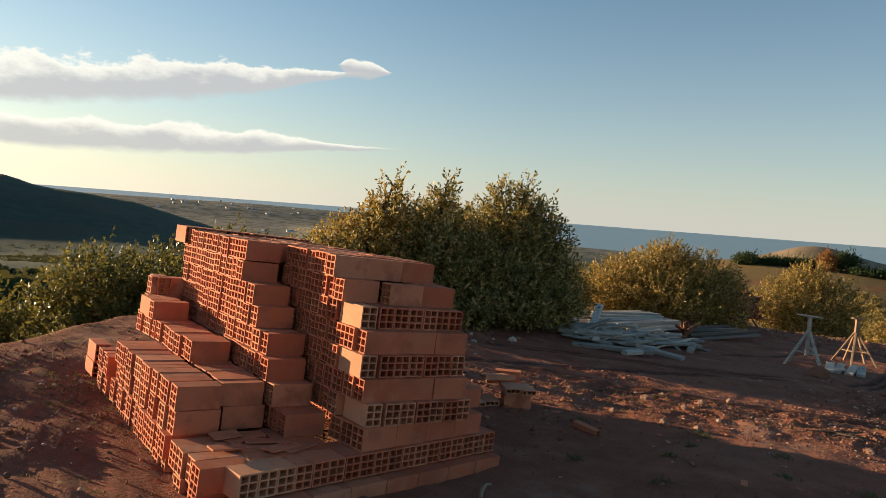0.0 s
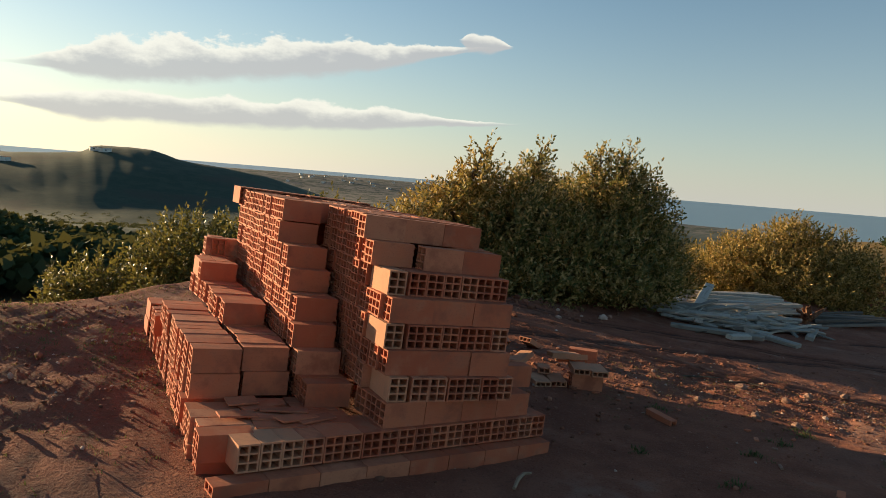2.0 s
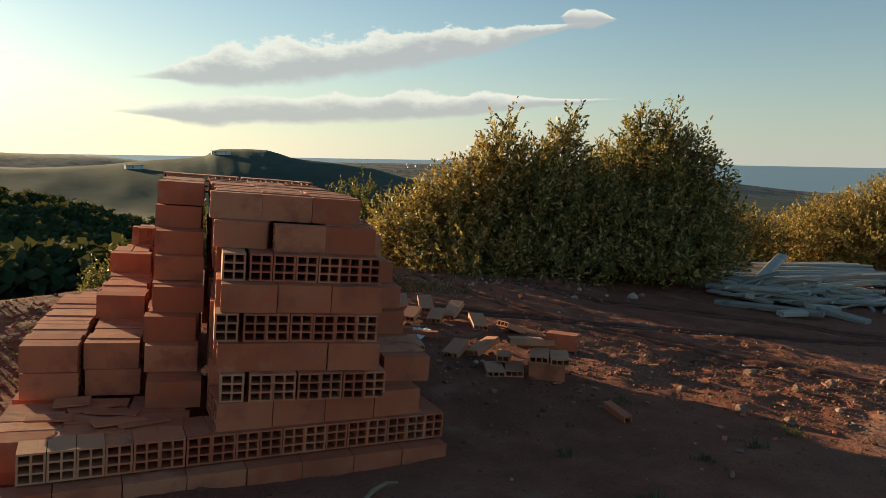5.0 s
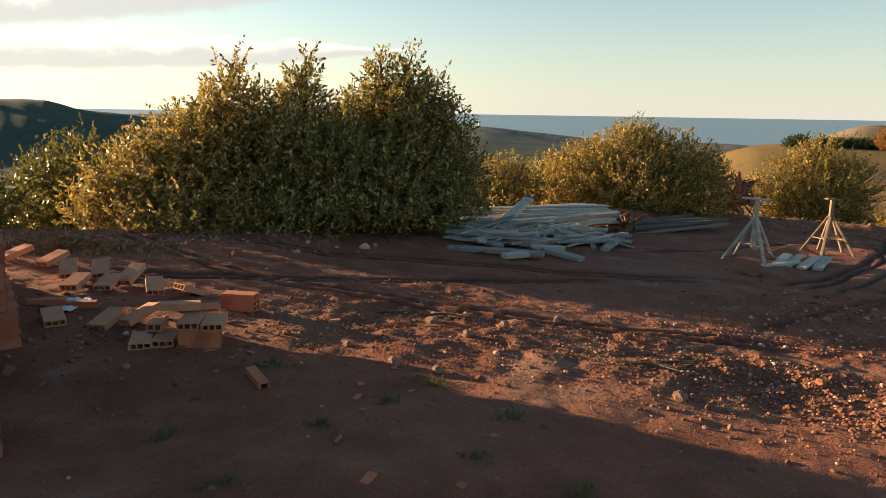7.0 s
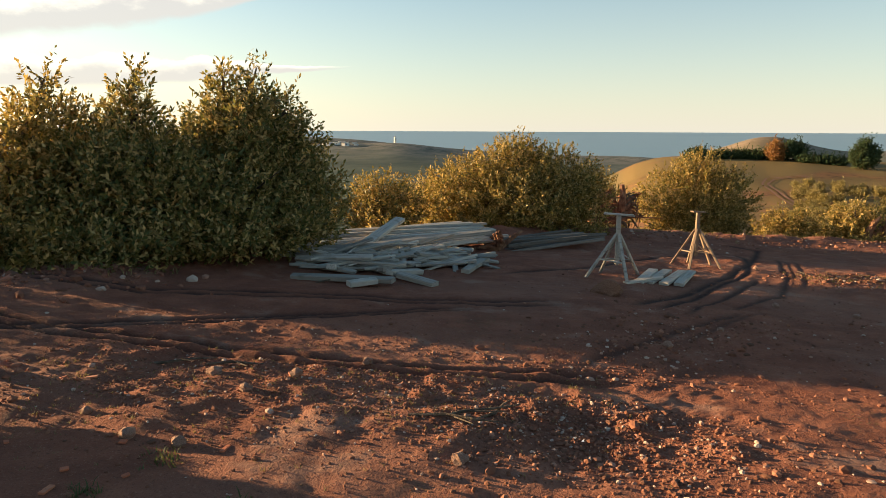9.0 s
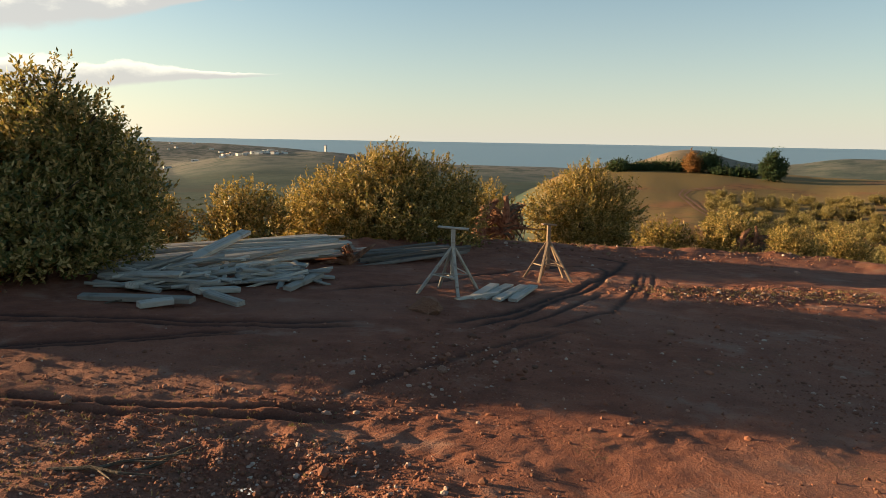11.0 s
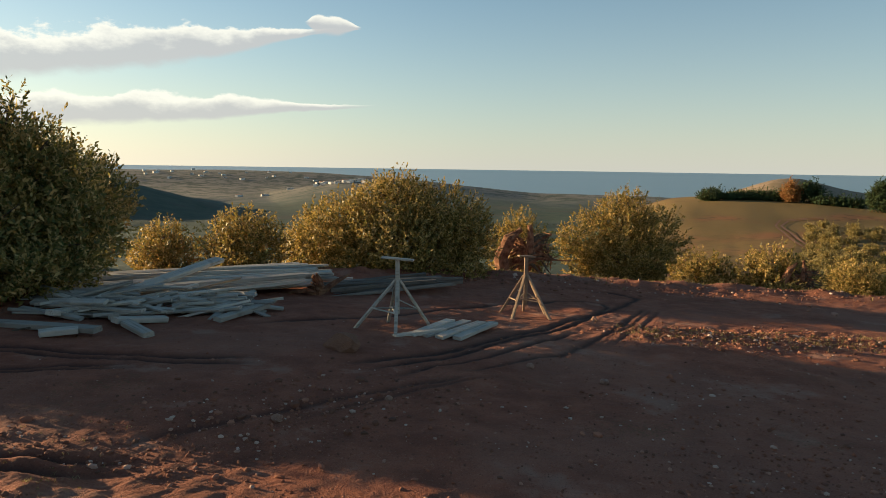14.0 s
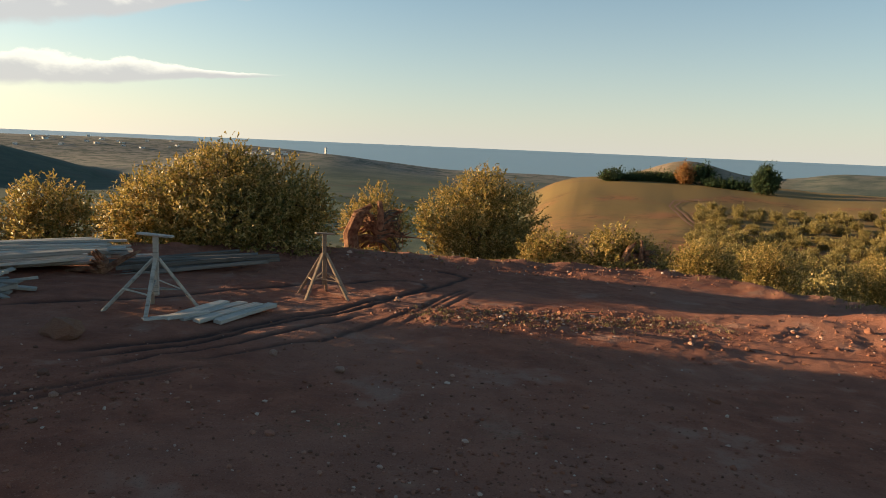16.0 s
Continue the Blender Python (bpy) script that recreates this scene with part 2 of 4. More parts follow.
M_CLOD = material("earth clod", mottled((0.17, 0.08, 0.05), (0.30, 0.16, 0.10), 18, 0.98, 0.01))
M_OLIVE = material("olive leaves", leaf_shader((0.055, 0.090, 0.030), (0.225, 0.175, 0.048), (0.70, 0.48, 0.19), 0.38))
M_SHRUB = material("shrub leaves", leaf_shader((0.065, 0.080, 0.022), (0.32, 0.215, 0.056), (0.70, 0.47, 0.17), 0.38))
M_WOODS = material("wood canopy", leaf_shader((0.036, 0.062, 0.028), (0.045, 0.070, 0.032), (0.056, 0.078, 0.036), 0.15, 0.9))
M_ORCHARD = material("orchard leaves", leaf_shader((0.07, 0.075, 0.026), (0.25, 0.19, 0.060), (0.50, 0.36, 0.14), 0.3))
M_GREEN = material("green shrub leaves", leaf_shader((0.035, 0.058, 0.016), (0.075, 0.09, 0.022), (0.22, 0.18, 0.05), 0.35))
M_AUTUMN = material("rust leaves", leaf_shader((0.25, 0.09, 0.03), (0.34, 0.15, 0.05), (0.40, 0.22, 0.09)))
M_WALL = material("white render", mottled((0.62, 0.58, 0.52), (0.75, 0.72, 0.66), 0.6, 0.9, 0.01))
M_ROOF = material("roof tile", mottled((0.30, 0.15, 0.09), (0.38, 0.22, 0.15), 1.5, 0.9, 0.02))
M_PANE = material("dark pane", lambda n: surface(n, (0.03, 0.035, 0.04), 0.15, spec=0.5))
M_RAG = material("pale plastic scrap", mottled((0.5, 0.5, 0.5), (0.72, 0.72, 0.7), 20, 0.5, 0.003))

# ---- building helpers ----


def mesh_of(name, bm):
    me = bpy.data.meshes.new(name)
    bm.to_mesh(me)
    bm.free()
    return me


def empty(name, m, label, category, group=""):
    ob = new(name)
    ob.empty_display_size = 0.1
    ob.matrix_world = m
    return tagged(ob, label, category, group)


def part(name, bm, mat, parent=None, label="", m=None):
    me = bm if isinstance(bm, bpy.types.Mesh) else mesh_of(name, bm)
    if mat and not me.materials:
        me.materials.append(mat)
    ob = new(name, me)
    if parent:
        ob.parent = parent
    if m is not None:
        ob.matrix_basis = m
    return tagged(ob, label)


def box(bm, m, sx, sy, sz, bevel=0.0):
    r = bmesh.ops.create_cube(bm, size=1.0, matrix=m @ Matrix.Diagonal((sx, sy, sz, 1)))
    if bevel:
        es = {e for v in r["verts"] for e in v.link_edges}
        bmesh.ops.bevel(bm, geom=list(es), offset=bevel, segments=1, affect="EDGES", clamp_overlap=True)


def tube(bm, pts, radii, sides=7):
    """A tapered, bent tube through points."""
    rings = []
    for i, p in enumerate(pts):
        d = (Vector(pts[min(i + 1, len(pts) - 1)]) - Vector(pts[max(i - 1, 0)])).normalized()
        a = d.orthogonal().normalized()
        b = d.cross(a)
        rings.append([bm.verts.new(Vector(p) + radii[i] * (math.cos(2 * math.pi * k / sides) * a + math.sin(2 * math.pi * k / sides) * b)) for k in range(sides)])
    for r0, r1 in zip(rings, rings[1:]):
        for k in range(sides):
            bm.faces.new((r0[k], r0[(k + 1) % sides], r1[(k + 1) % sides], r1[k]))
    bm.faces.new(rings[0][::-1])
    bm.faces.new(rings[-1])


def lattice(ix, iy, seed):
    h = (ix * 374761393 + iy * 668265263 + seed * 974711) & 0x7FFFFFFF
    h = ((h ^ (h >> 13)) * 1274126177) & 0x7FFFFFFF
    return ((h ^ (h >> 16)) & 0xFFFF) / 65535.0


def vnoise(x, y, seed=0):
    """Value noise over arrays, 0 to 1."""
    x, y = np.asarray(x, float), np.asarray(y, float)
    ix, iy = np.floor(x).astype(np.int64), np.floor(y).astype(np.int64)
    fx, fy = x - ix, y - iy
    fx, fy = fx * fx * (3 - 2 * fx), fy * fy * (3 - 2 * fy)
    a, b = lattice(ix, iy, seed), lattice(ix + 1, iy, seed)
    c, d = lattice(ix, iy + 1, seed), lattice(ix + 1, iy + 1, seed)
    return (a * (1 - fx) + b * fx) * (1 - fy) + (c * (1 - fx) + d * fx) * fy


def fbm(x, y, octaves, seed=0):
    s = sum(0.5 ** o * (vnoise(x * 2 ** o, y * 2 ** o, seed + o) - 0.5) for o in range(octaves))
    return s


def ease(v, lo, hi):
    s = np.clip((v - lo) / (hi - lo), 0, 1)
    return s * s * (3 - 2 * s)


# ---- the lie of the land ----
SLOPE = pose(0, 0, EYE, TILT, LEAN, 0).to_3x3() @ Vector((0, 0, 1))
FOOT = Vector((0, 0, EYE)) - EYE * SLOPE
HUB = (5.0, 7.0)


def plane(x, y):
    return FOOT.z - (SLOPE.x * (x - FOOT.x) + SLOPE.y * (y - FOOT.y)) / SLOPE.z


def along(x, y, pts):
    """Distance from a bent line, and how far along it."""
    best = np.full(np.shape(x), 1e9)
    for (x0, y0), (x1, y1) in zip(pts, pts[1:]):
        dx, dy = x1 - x0, y1 - y0
        s = np.clip(((x - x0) * dx + (y - y0) * dy) / (dx * dx + dy * dy), 0, 1)
        best = np.minimum(best, np.hypot(x - x0 - s * dx, y - y0 - s * dy))
    return best


def fade(x, y, pts):
    """1 along a line, falling to 0 at its two ends."""
    (x0, y0), (x1, y1) = pts[0], pts[-1]
    return ease(np.hypot(x - x0, y - y0), 0.15, 0.9) * ease(np.hypot(x - x1, y - y1), 0.15, 0.9)


RUTS = [  # line, half width, depth, spacing of a pair
    ([(-2.2, 11.4), (-1.83, 11.03), (-0.89, 10.18), (0.24, 9.2), (0.89, 8.95), (2.05, 8.72), (3.15, 8.38), (4.15, 8.2), (5.2, 8.2), (5.9, 8.33)], 0.042, 0.048, 0.19),
    ([(-1.5, 11.35), (0.27, 10.92), (1.7, 10.95), (2.9, 11.05), (4.0, 11.02), (5.0, 11.03), (6.15, 11.05)], 0.055, 0.028, 0.20),
    ([(-1.3, 8.7), (-0.2, 8.82), (0.6, 9.0), (1.36, 9.36), (2.5, 9.82), (3.9, 10.38), (5.0, 10.85)], 0.05, 0.026, 0.14),
    ([(6.5, 11.0), (7.24, 11.78), (8.26, 12.75), (9.33, 14.05), (10.62, 15.9), (11.7, 17.7), (12.2, 18.6), (12.0, 18.95), (11.5, 18.98), (10.9, 18.85)], 0.075, 0.024, 0.0),
    ([(6.76, 10.72), (7.44, 11.6), (8.3, 12.58), (9.32, 13.8), (9.95, 14.6), (10.68, 16.0), (11.15, 17.1), (11.15, 17.55), (10.85, 17.72), (10.2, 17.4), (8.69, 15.89), (7.37, 14.58), (6.1, 13.53), (5.0, 12.8)], 0.06, 0.022, 0.0),
    ([(7.1, 10.5), (7.73, 11.5), (8.62, 12.42), (9.40, 13.4), (10.08, 14.36)], 0.045, 0.02, 0.0),
    ([(7.74, 11.06), (8.55, 11.75), (9.3, 12.35), (9.75, 13.1), (10.4, 14.1), (11.45, 16.2), (12.1, 17.6)], 0.05, 0.018, 0.0),
    ([(6.3, 9.1), (7.03, 9.78), (7.93, 10.75), (8.7, 11.25)], 0.045, 0.012, 0.0),
    ([(5.1, 8.35), (5.94, 9.04), (7.0, 10.04), (8.37, 11.29)], 0.055, 0.014, 0.0),
    ([(3.62, 6.57), (4.14, 7.06), (4.79, 7.82), (5.23, 8.3)], 0.035, 0.012, 0.0),
    ([(4.05, 6.6), (4.3, 6.85), (4.79, 7.42), (5.3, 7.95)], 0.035, 0.010, 0.0),
    ([(10.0, 13.1), (10.9, 14.6), (11.7, 16.2), (12.2, 17.4)], 0.035, 0.014, 0.18),
]
# distance of the yard's rim from its hub, by bearing to the left of +y
RIM = [(-180, 30), (-120, 28), (-90, 22), (-70, 18), (-60, 18.3), (-47, 20), (-35, 17.8), (-28, 16.2), (-15, 14.4), (0, 12.4), (10, 11.6), (20, 9.6), (32, 7.6), (45, 7.4), (55, 7.9), (65, 8.7), (80, 9.1), (95, 9.4), (120, 14), (180, 30)]
RIDGES = [  # distance, front, back, (bearing to the left, elevation seen from the yard)
    (900, 380, 500, [(-180, -9), (13, -9), (14, -4.5), (18, -3.0), (21, -2.2), (25, -1.05), (28, -0.6), (31.5, -0.22), (32.4, 0.05), (33.4, 0.30), (35, 0.38), (36.8, 0.30), (37.3, 0.20), (38, -0.25), (40, -0.42), (45, -0.9), (50, -1.2), (60, -1.0), (110, -0.5), (180, -0.5)]),
    (2000, 700, 600, [(-180, -9), (36, -3), (38, -1.3), (42, -0.65), (46, -0.25), (55, -0.05), (75, 0.1), (180, 0.2)]),
    (1500, 900, 500, [(-180, -9), (-24, -3), (-20, -2.3), (-13, -2.15), (-9, -2.15), (-5.7, -1.82), (-2, -1.42), (0.8, -1.12), (3, -1.2), (7, -1.25), (8.5, -1.5), (12, -2.2), (16, -3.4), (180, -9)]),
    (2600, 900, 300, [(-180, -9), (-14, -3), (-10, -2.0), (-4, -1.6), (0, -1.3), (4, -0.9), (9, -0.62), (15, -0.48), (22, -0.50), (30, -0.55), (40, -0.6), (60, -0.6), (180, -0.6)]),
    (330, 285, 220, [(-180, 1), (-90, -0.6), (-60, -1.6), (-45, -2.1), (-38, -2.3), (-35, -2.12), (-30, -1.9), (-25, -1.95), (-21, -2.1), (-19.5, -2.35), (-17.5, -3.2), (-15, -5), (-12, -9), (180, -9)]),
    (1300, 400, 300, [(-180, -0.8), (-45, -0.8), (-38, -0.95), (-36, -1.4), (-33, -1.45), (-31, -1.0), (-29, -0.5), (-27.9, -0.33), (-27, -0.55), (-24.7, -1.4), (-22, -2.2), (-19, -4), (180, -9)]),
    # unseen hill to the left, added to shade the near slope
    (170, 100, 120, [(-180, -9), (55, -9), (59, -1.0), (63, 4.4), (80, 5.0), (100, 2.0), (120, -2.0), (150, -9), (180, -9)]),
    (95, 70, 160, [(-180, -9), (16, -14), (22, -10), (28, -9.0), (33, -7.8), (41, -7.4), (46, -6.2), (52, -4.2), (60, -2.8), (90, -1.5), (180, -1.0)]),
]


def height(x, y):
    x, y = np.asarray(x, float), np.asarray(y, float)
    g = plane(x, y)
    r = np.hypot(x - HUB[0], y - HUB[1])
    az = np.degrees(np.arctan2(-(x - HUB[0]), y - HUB[1]))
    rim = np.interp(az, [a for a, _ in RIM], [b for _, b in RIM]) + 0.5 * fbm(az * 0.12, az * 0 + 3, 3, 5)
    # the yard
    h = g - 0.24 * np.exp(-((x + 0.4) ** 2 + (y - 5.2) ** 2) / 5.0)
    h = h + 0.38 * ease(x, 4.5, 9.0) * (1 - ease(y, 4.6, 7.6))
    h = h + 0.10 * fbm(x * 0.5, y * 0.5, 3, 11) + 0.022 * fbm(x * 2.2, y * 2.2, 4, 21) + 0.014 * fbm(x * 9, y * 9, 3, 31)
    churn = np.exp(-along(x, y, [(1.8, 8.2), (4.2, 7.6), (5.6, 7.2)]) ** 2 / 0.9) + 0.9 * np.exp(-along(x, y, [(11.0, 14.2), (13.5, 14.6), (16, 13.8)]) ** 2 / 0.7)
    h = h + churn * 0.07 * np.maximum(fbm(x * 5, y * 5, 3, 41), -0.05)
    h = h - 0.06 * np.exp(-((x - 5.1) ** 2 / 0.25 + (y - 6.9) ** 2 / 0.5))
    cut, lip = np.zeros(np.shape(x)), np.zeros(np.shape(x))
    for pts, wide, deep, twin in RUTS:
        d = along(x, y, pts)
        d = np.abs(d - twin * 0.5) if twin else d
        deep = deep * fade(x, y, pts)
        cut = np.maximum(cut, deep * np.exp(-(d / wide) ** 2))
        lip = np.maximum(lip, 0.18 * deep * np.exp(-((d - 2.1 * wide) / (0.8 * wide)) ** 2))
    h = h - cut + lip * (1 - np.minimum(cut * 40, 1))
    rough = 1 + fbm(x * 1.7, y * 1.7, 3, 51)
    bank = np.interp(az, [-180, -70, -60, -45, -30, -24, -14, -8, 8, 14, 24, 40, 60, 80, 180], [0, 0.08, 0.20, 0.12, 0.14, 0.10, 0.08, 0.2, 0.05, 0.05, 0.10, 0.04, 0.02, 0.02, 0])
    h = h + bank * rough * np.exp(-((r - rim + 0.5) / 0.9) ** 2)
    h = h + 0.55 * (0.7 + 0.3 * rough) * np.exp(-((x - 19.4) ** 2 / 7 + (y - 13.6) ** 2 / 3.0))
    # trodden clods to the side of the brick pile
    beside = ease(-0.79 * (x + 1.12) - 0.61 * (y - 3.49), 0.12, 0.6) * ease(-x, 0.4, 1.2) * ease(y, 0.8, 1.8) * (1 - ease(r, rim - 1.5, rim))
    h = h + beside * (0.025 * fbm(x * 1.6, y * 3.6, 4, 71) + 0.04 * fbm(x * 6, y * 10, 3, 72))
    # beyond the rim
    dx, dy = x - 4.5, y - 3.5
    far_r, far_az = np.hypot(dx, dy), np.degrees(np.arctan2(-dx, dy))
    z = np.interp(far_r, [0, 25, 45, 90, 200, 500, 1200, 1500, 5200], [-1.5, -2.6, -7.0, -14, -26, -44, -60, -64, -110])
    z = np.where(np.abs(far_az) > 100, plane(x, y) * 0 + np.interp(far_r, [0, 60, 5200], [-0.2, 0.2, 60]), z)
    wob = fbm(far_r * 0.012, far_az * 0.12, 4, 61)
    for ridge, front, rear, table in RIDGES:
        ax, ey = [a for a, _ in table], [b for _, b in table]
        el = sum(np.interp(far_az + o, ax, ey) for o in (-1.0, -0.4, 0.4, 1.0)) / 4
        if ridge == 900:
            wide = sum(np.interp(far_az + o, ax, ey) for o in (-4.0, -2.5, -1.2, 0.0, 1.2, 2.5, 4.0)) / 7
            crisp = ease(far_r, 800, 885)
            el = wide * (1 - crisp) + np.interp(far_az, ax, ey) * crisp
        top = ridge * np.tan(np.radians(el)) + 1.4
        s = np.where(far_r < ridge, ease(far_r, ridge - front, ridge), 1 - ease(far_r, ridge, ridge + rear))
        bump = z + (top - z) * s
        z = np.where((el > -8.9) & (s > 0), np.maximum(z, bump), z)
    z = z + wob * np.clip(far_r * 0.012, 0, 4.5) * (1 - 0.6 * np.exp(-((far_r - 330) / 150) ** 2))
    s = ease(r, rim, rim + 16)
    drop = np.interp(az, [50, 64, 130, 150], [0.10, 0.42, 0.42, 0.1]) * np.maximum(r - rim, 0)
    return (h - drop) * (1 - s) + z * s


def ground_z(x, y):
    return float(height(np.array([x]), np.array([y]))[0])


def build_ground():
    front = np.linspace(-85, 85, 1060)
    back = np.linspace(85, 275, 120)[1:-1]
    az = np.radians(np.concatenate([front, back]))
    rs, r, step = [0.05], 0.05, 0.042
    while r < 4600:
        step = 0.042 if r < 15.5 else min(step * 1.05, 90)
        r += step
        rs.append(r)
    rs = np.array(rs)
    nr, na = len(rs), len(az)
    X = HUB[0] - np.outer(rs, np.sin(az))
    Y = HUB[1] + np.outer(rs, np.cos(az))
    Z = height(X, Y)
    co = np.stack([X, Y, Z], -1).reshape(-1, 3)
    i, j = np.meshgrid(np.arange(nr - 1), np.arange(na), indexing="ij")
    j2 = (j + 1) % na
    quads = np.stack([i * na + j, i * na + j2, (i + 1) * na + j2, (i + 1) * na + j], -1).reshape(-1, 4)[:, ::-1]
    me = bpy.data.meshes.new("ground")
    me.vertices.add(len(co))
    me.vertices.foreach_set("co", co.ravel())
    me.loops.add(quads.size)
    me.loops.foreach_set("vertex_index", quads.ravel().astype(np.int32))
    me.polygons.add(len(quads))
    me.polygons.foreach_set("loop_start", np.arange(0, quads.size, 4, dtype=np.int32))
    me.update(calc_edges=True)
    me.polygons.foreach_set("use_smooth", np.ones(len(quads), bool))
    # darkness of each point, strongest on the rut lines
    rut_dark = me.attributes.new("rut_dark", "FLOAT", "POINT")
    rut_mask = np.zeros(X.shape)
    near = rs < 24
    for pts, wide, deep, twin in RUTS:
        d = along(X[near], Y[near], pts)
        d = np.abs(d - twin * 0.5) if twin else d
        rut_mask[near] = np.maximum(rut_mask[near], fade(X[near], Y[near], pts) * min(1.0, deep / 0.022) * np.exp(-(d / (wide * 1.15)) ** 2))
    rut_dark.data.foreach_set("value", rut_mask.ravel().astype(np.float32))
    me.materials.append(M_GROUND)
    tagged(new("ground", me), "red-brown bare earth yard falling away to scrub hills", "ground", kind="structure")


build_ground()


def build_sea():
    bm = bmesh.new()
    rings = []
    for f in (0.0, 0.3, 0.6, 1.0):
        ring = []
        for a in range(-100, 101, 2):
            shore = 2560 - 1000 * float(ease(np.array(a), -4, 4))
            r = shore + (4900 - shore) * f
            ring.append(bm.verts.new((4.5 + r * math.sin(radians(a)), 3.5 + r * math.cos(radians(a)), -66 + (r - 1450) * 0.01493)))
        rings.append(ring)
    for a, b in zip(rings, rings[1:]):
        for k in range(len(a) - 1):
            bm.faces.new((a[k], a[k + 1], b[k + 1], b[k]))
    tagged(part("water", bm, M_SEA), "calm grey-blue sea out to the horizon", "sea", kind="structure")


build_sea()

# ---- hollow bricks ----
BL, BW, BH = 0.292, 0.122, 0.153


def hollow_brick(length=BL, width=BW, tall=BH, cols=2, rows=3, wall=0.010):
    """A clay block with square tunnels along x; its origin is at the middle of its foot."""
    bm = bmesh.new()
    cw, ch = (width - wall) / cols, (tall - wall) / rows
    ys = [v for c in range(cols) for v in (c * cw, c * cw + wall)] + [cols * cw, width]
    zs = [v for c in range(rows) for v in (c * ch, c * ch + wall)] + [rows * ch, tall]
    ends = []
    for x in (-length / 2, length / 2):
        ends.append([[bm.verts.new((x, y - width / 2, z)) for z in zs] for y in ys])
    a, b = ends
    ny, nz = len(ys) - 1, len(zs) - 1
    for i in range(ny):
        for k in range(nz):
            hole = i % 2 == 1 and k % 2 == 1
            if not hole:
                bm.faces.new((a[i][k], a[i][k + 1], a[i + 1][k + 1], a[i + 1][k]))
                bm.faces.new((b[i][k], b[i + 1][k], b[i + 1][k + 1], b[i][k + 1]))
            else:
                for (p, q) in (((i, k), (i + 1, k)), ((i + 1, k), (i + 1, k + 1)), ((i + 1, k + 1), (i, k + 1)), ((i, k + 1), (i, k))):
                    bm.faces.new((a[p[0]][p[1]], a[q[0]][q[1]], b[q[0]][q[1]], b[p[0]][p[1]]))
    rim = [(i, 0) for i in range(ny)] + [(ny, k) for k in range(nz)] + [(i, nz) for i in range(ny, 0, -1)] + [(0, k) for k in range(nz, 0, -1)]
    for p, q in zip(rim, rim[1:] + rim[:1]):
        bm.faces.new((a[p[0]][p[1]], b[p[0]][p[1]], b[q[0]][q[1]], a[q[0]][q[1]]))
    bmesh.ops.recalc_face_normals(bm, faces=bm.faces)
    me = mesh_of("brick", bm)
    me.materials.append(M_BRICK)
    return me


BRICK = hollow_brick()
# brick copy whose paler colour stands in for direct sun
SUNLIT_BRICK = hollow_brick()
SUNLIT_BRICK.materials[0] = M_BUFF_SUNLIT
rng = random.Random(7)
turn = radians(38)
axis_u = Vector((math.cos(turn), math.sin(turn), 0))
axis_u = (axis_u - axis_u.dot(SLOPE) * SLOPE).normalized()
axis_v = SLOPE.cross(axis_u)
PILE_AT = Vector((-0.5224, 4.4917, -0.167))
PILE = Matrix(((axis_u.x, axis_v.x, SLOPE.x, PILE_AT.x), (axis_u.y, axis_v.y, SLOPE.y, PILE_AT.y), (axis_u.z, axis_v.z, SLOPE.z, PILE_AT.z), (0, 0, 0, 1)))


def course(k):
    """Foot of the k-th course above the pile's plane."""
    return 0.069 + 0.155 * (k - 3)


def lay(stack, a, b, k, along_u, lift=0.0, skew=0.0, jit=0.006, lean=0.0):
    """One brick with its near left corner at (a, b) of the pile."""
    ja, jb, jr = rng.uniform(-jit, jit), rng.uniform(-jit, jit), rng.uniform(-0.8, 0.8)
    if along_u:
        m = pose(a + BL / 2 + ja, b + BW / 2 + jb, course(k) + lift, lean, 0, jr + skew)
    else:
        m = pose(a + BW / 2 + ja, b + BL / 2 + jb, course(k) + lift, 0, 0, 90 + jr + skew)
    ob = new("brick", BRICK)
    ob.parent = stack
    ob.matrix_basis = m
    return ob


def row_u(stack, k, a, b0, b1, jit=0.012, rise=0.009, **more):
    """Bricks with their holes to the side, one behind another from b0 to b1."""
    n = max(1, int((b1 - b0) / (BW + 0.003)))
    for i in range(n):
        lay(stack, a, b0 + i * (BW + 0.003), k, True, jit=jit, lift=rng.uniform(0, rise), skew=rng.uniform(-1, 1) * 70 * jit, lean=rng.uniform(-1, 1) * 110 * jit, **more)


GROUP = "stacks of hollow bricks"
front = empty("brick_stack", PILE, "tall stack of red hollow clay bricks with stepped courses", "brick stack", GROUP)
# the face towards the path: alternate courses of sides and of open ends
for k, a0, b0, n in ((10, -0.07, 0.42, 3), (7, 0.0, 0.0, 3), (5, -0.01, -0.06, 3)):
    for i in range(n):
        lay(front, a0 + i * 0.297, b0, k, True)
lay(front, -0.05, 0.30, 9, True)
for i in range(2):
    lay(front, 0.28 + i * 0.296, 0.20, 9, True)
for k, a0, b0, n in ((8, 0.0, 0.09, 7), (6, -0.03, -0.03, 7), (4, 0.02, -0.10, 7)):
    for i in range(n):
        ob = lay(front, a0 + i * (BW + 0.0025) + (0.02 if i else 0.0), b0, k, False)
        # the end brick has its sunlight in the clay colour
        if i == 0:
            ob.data = SUNLIT_BRICK
lay(front, 0.98, 0.20, 4, True)
# its side, courses of open ends
for k, b0 in ((10, 0.545), (9, 0.425), (8, 0.39), (7, 0.125), (6, 0.27), (5, 0.065), (4, 0.20)):
    row_u(front, k, -0.03 + rng.uniform(-0.012, 0.012), b0, 1.42, jit=0.010)
# its top
for i in (1, 2):
    row_u(front, 10, -0.06 + 0.297 * i, 0.545, 2.6, jit=0.012)
row_u(front, 10, -0.06, 1.42, 2.6)
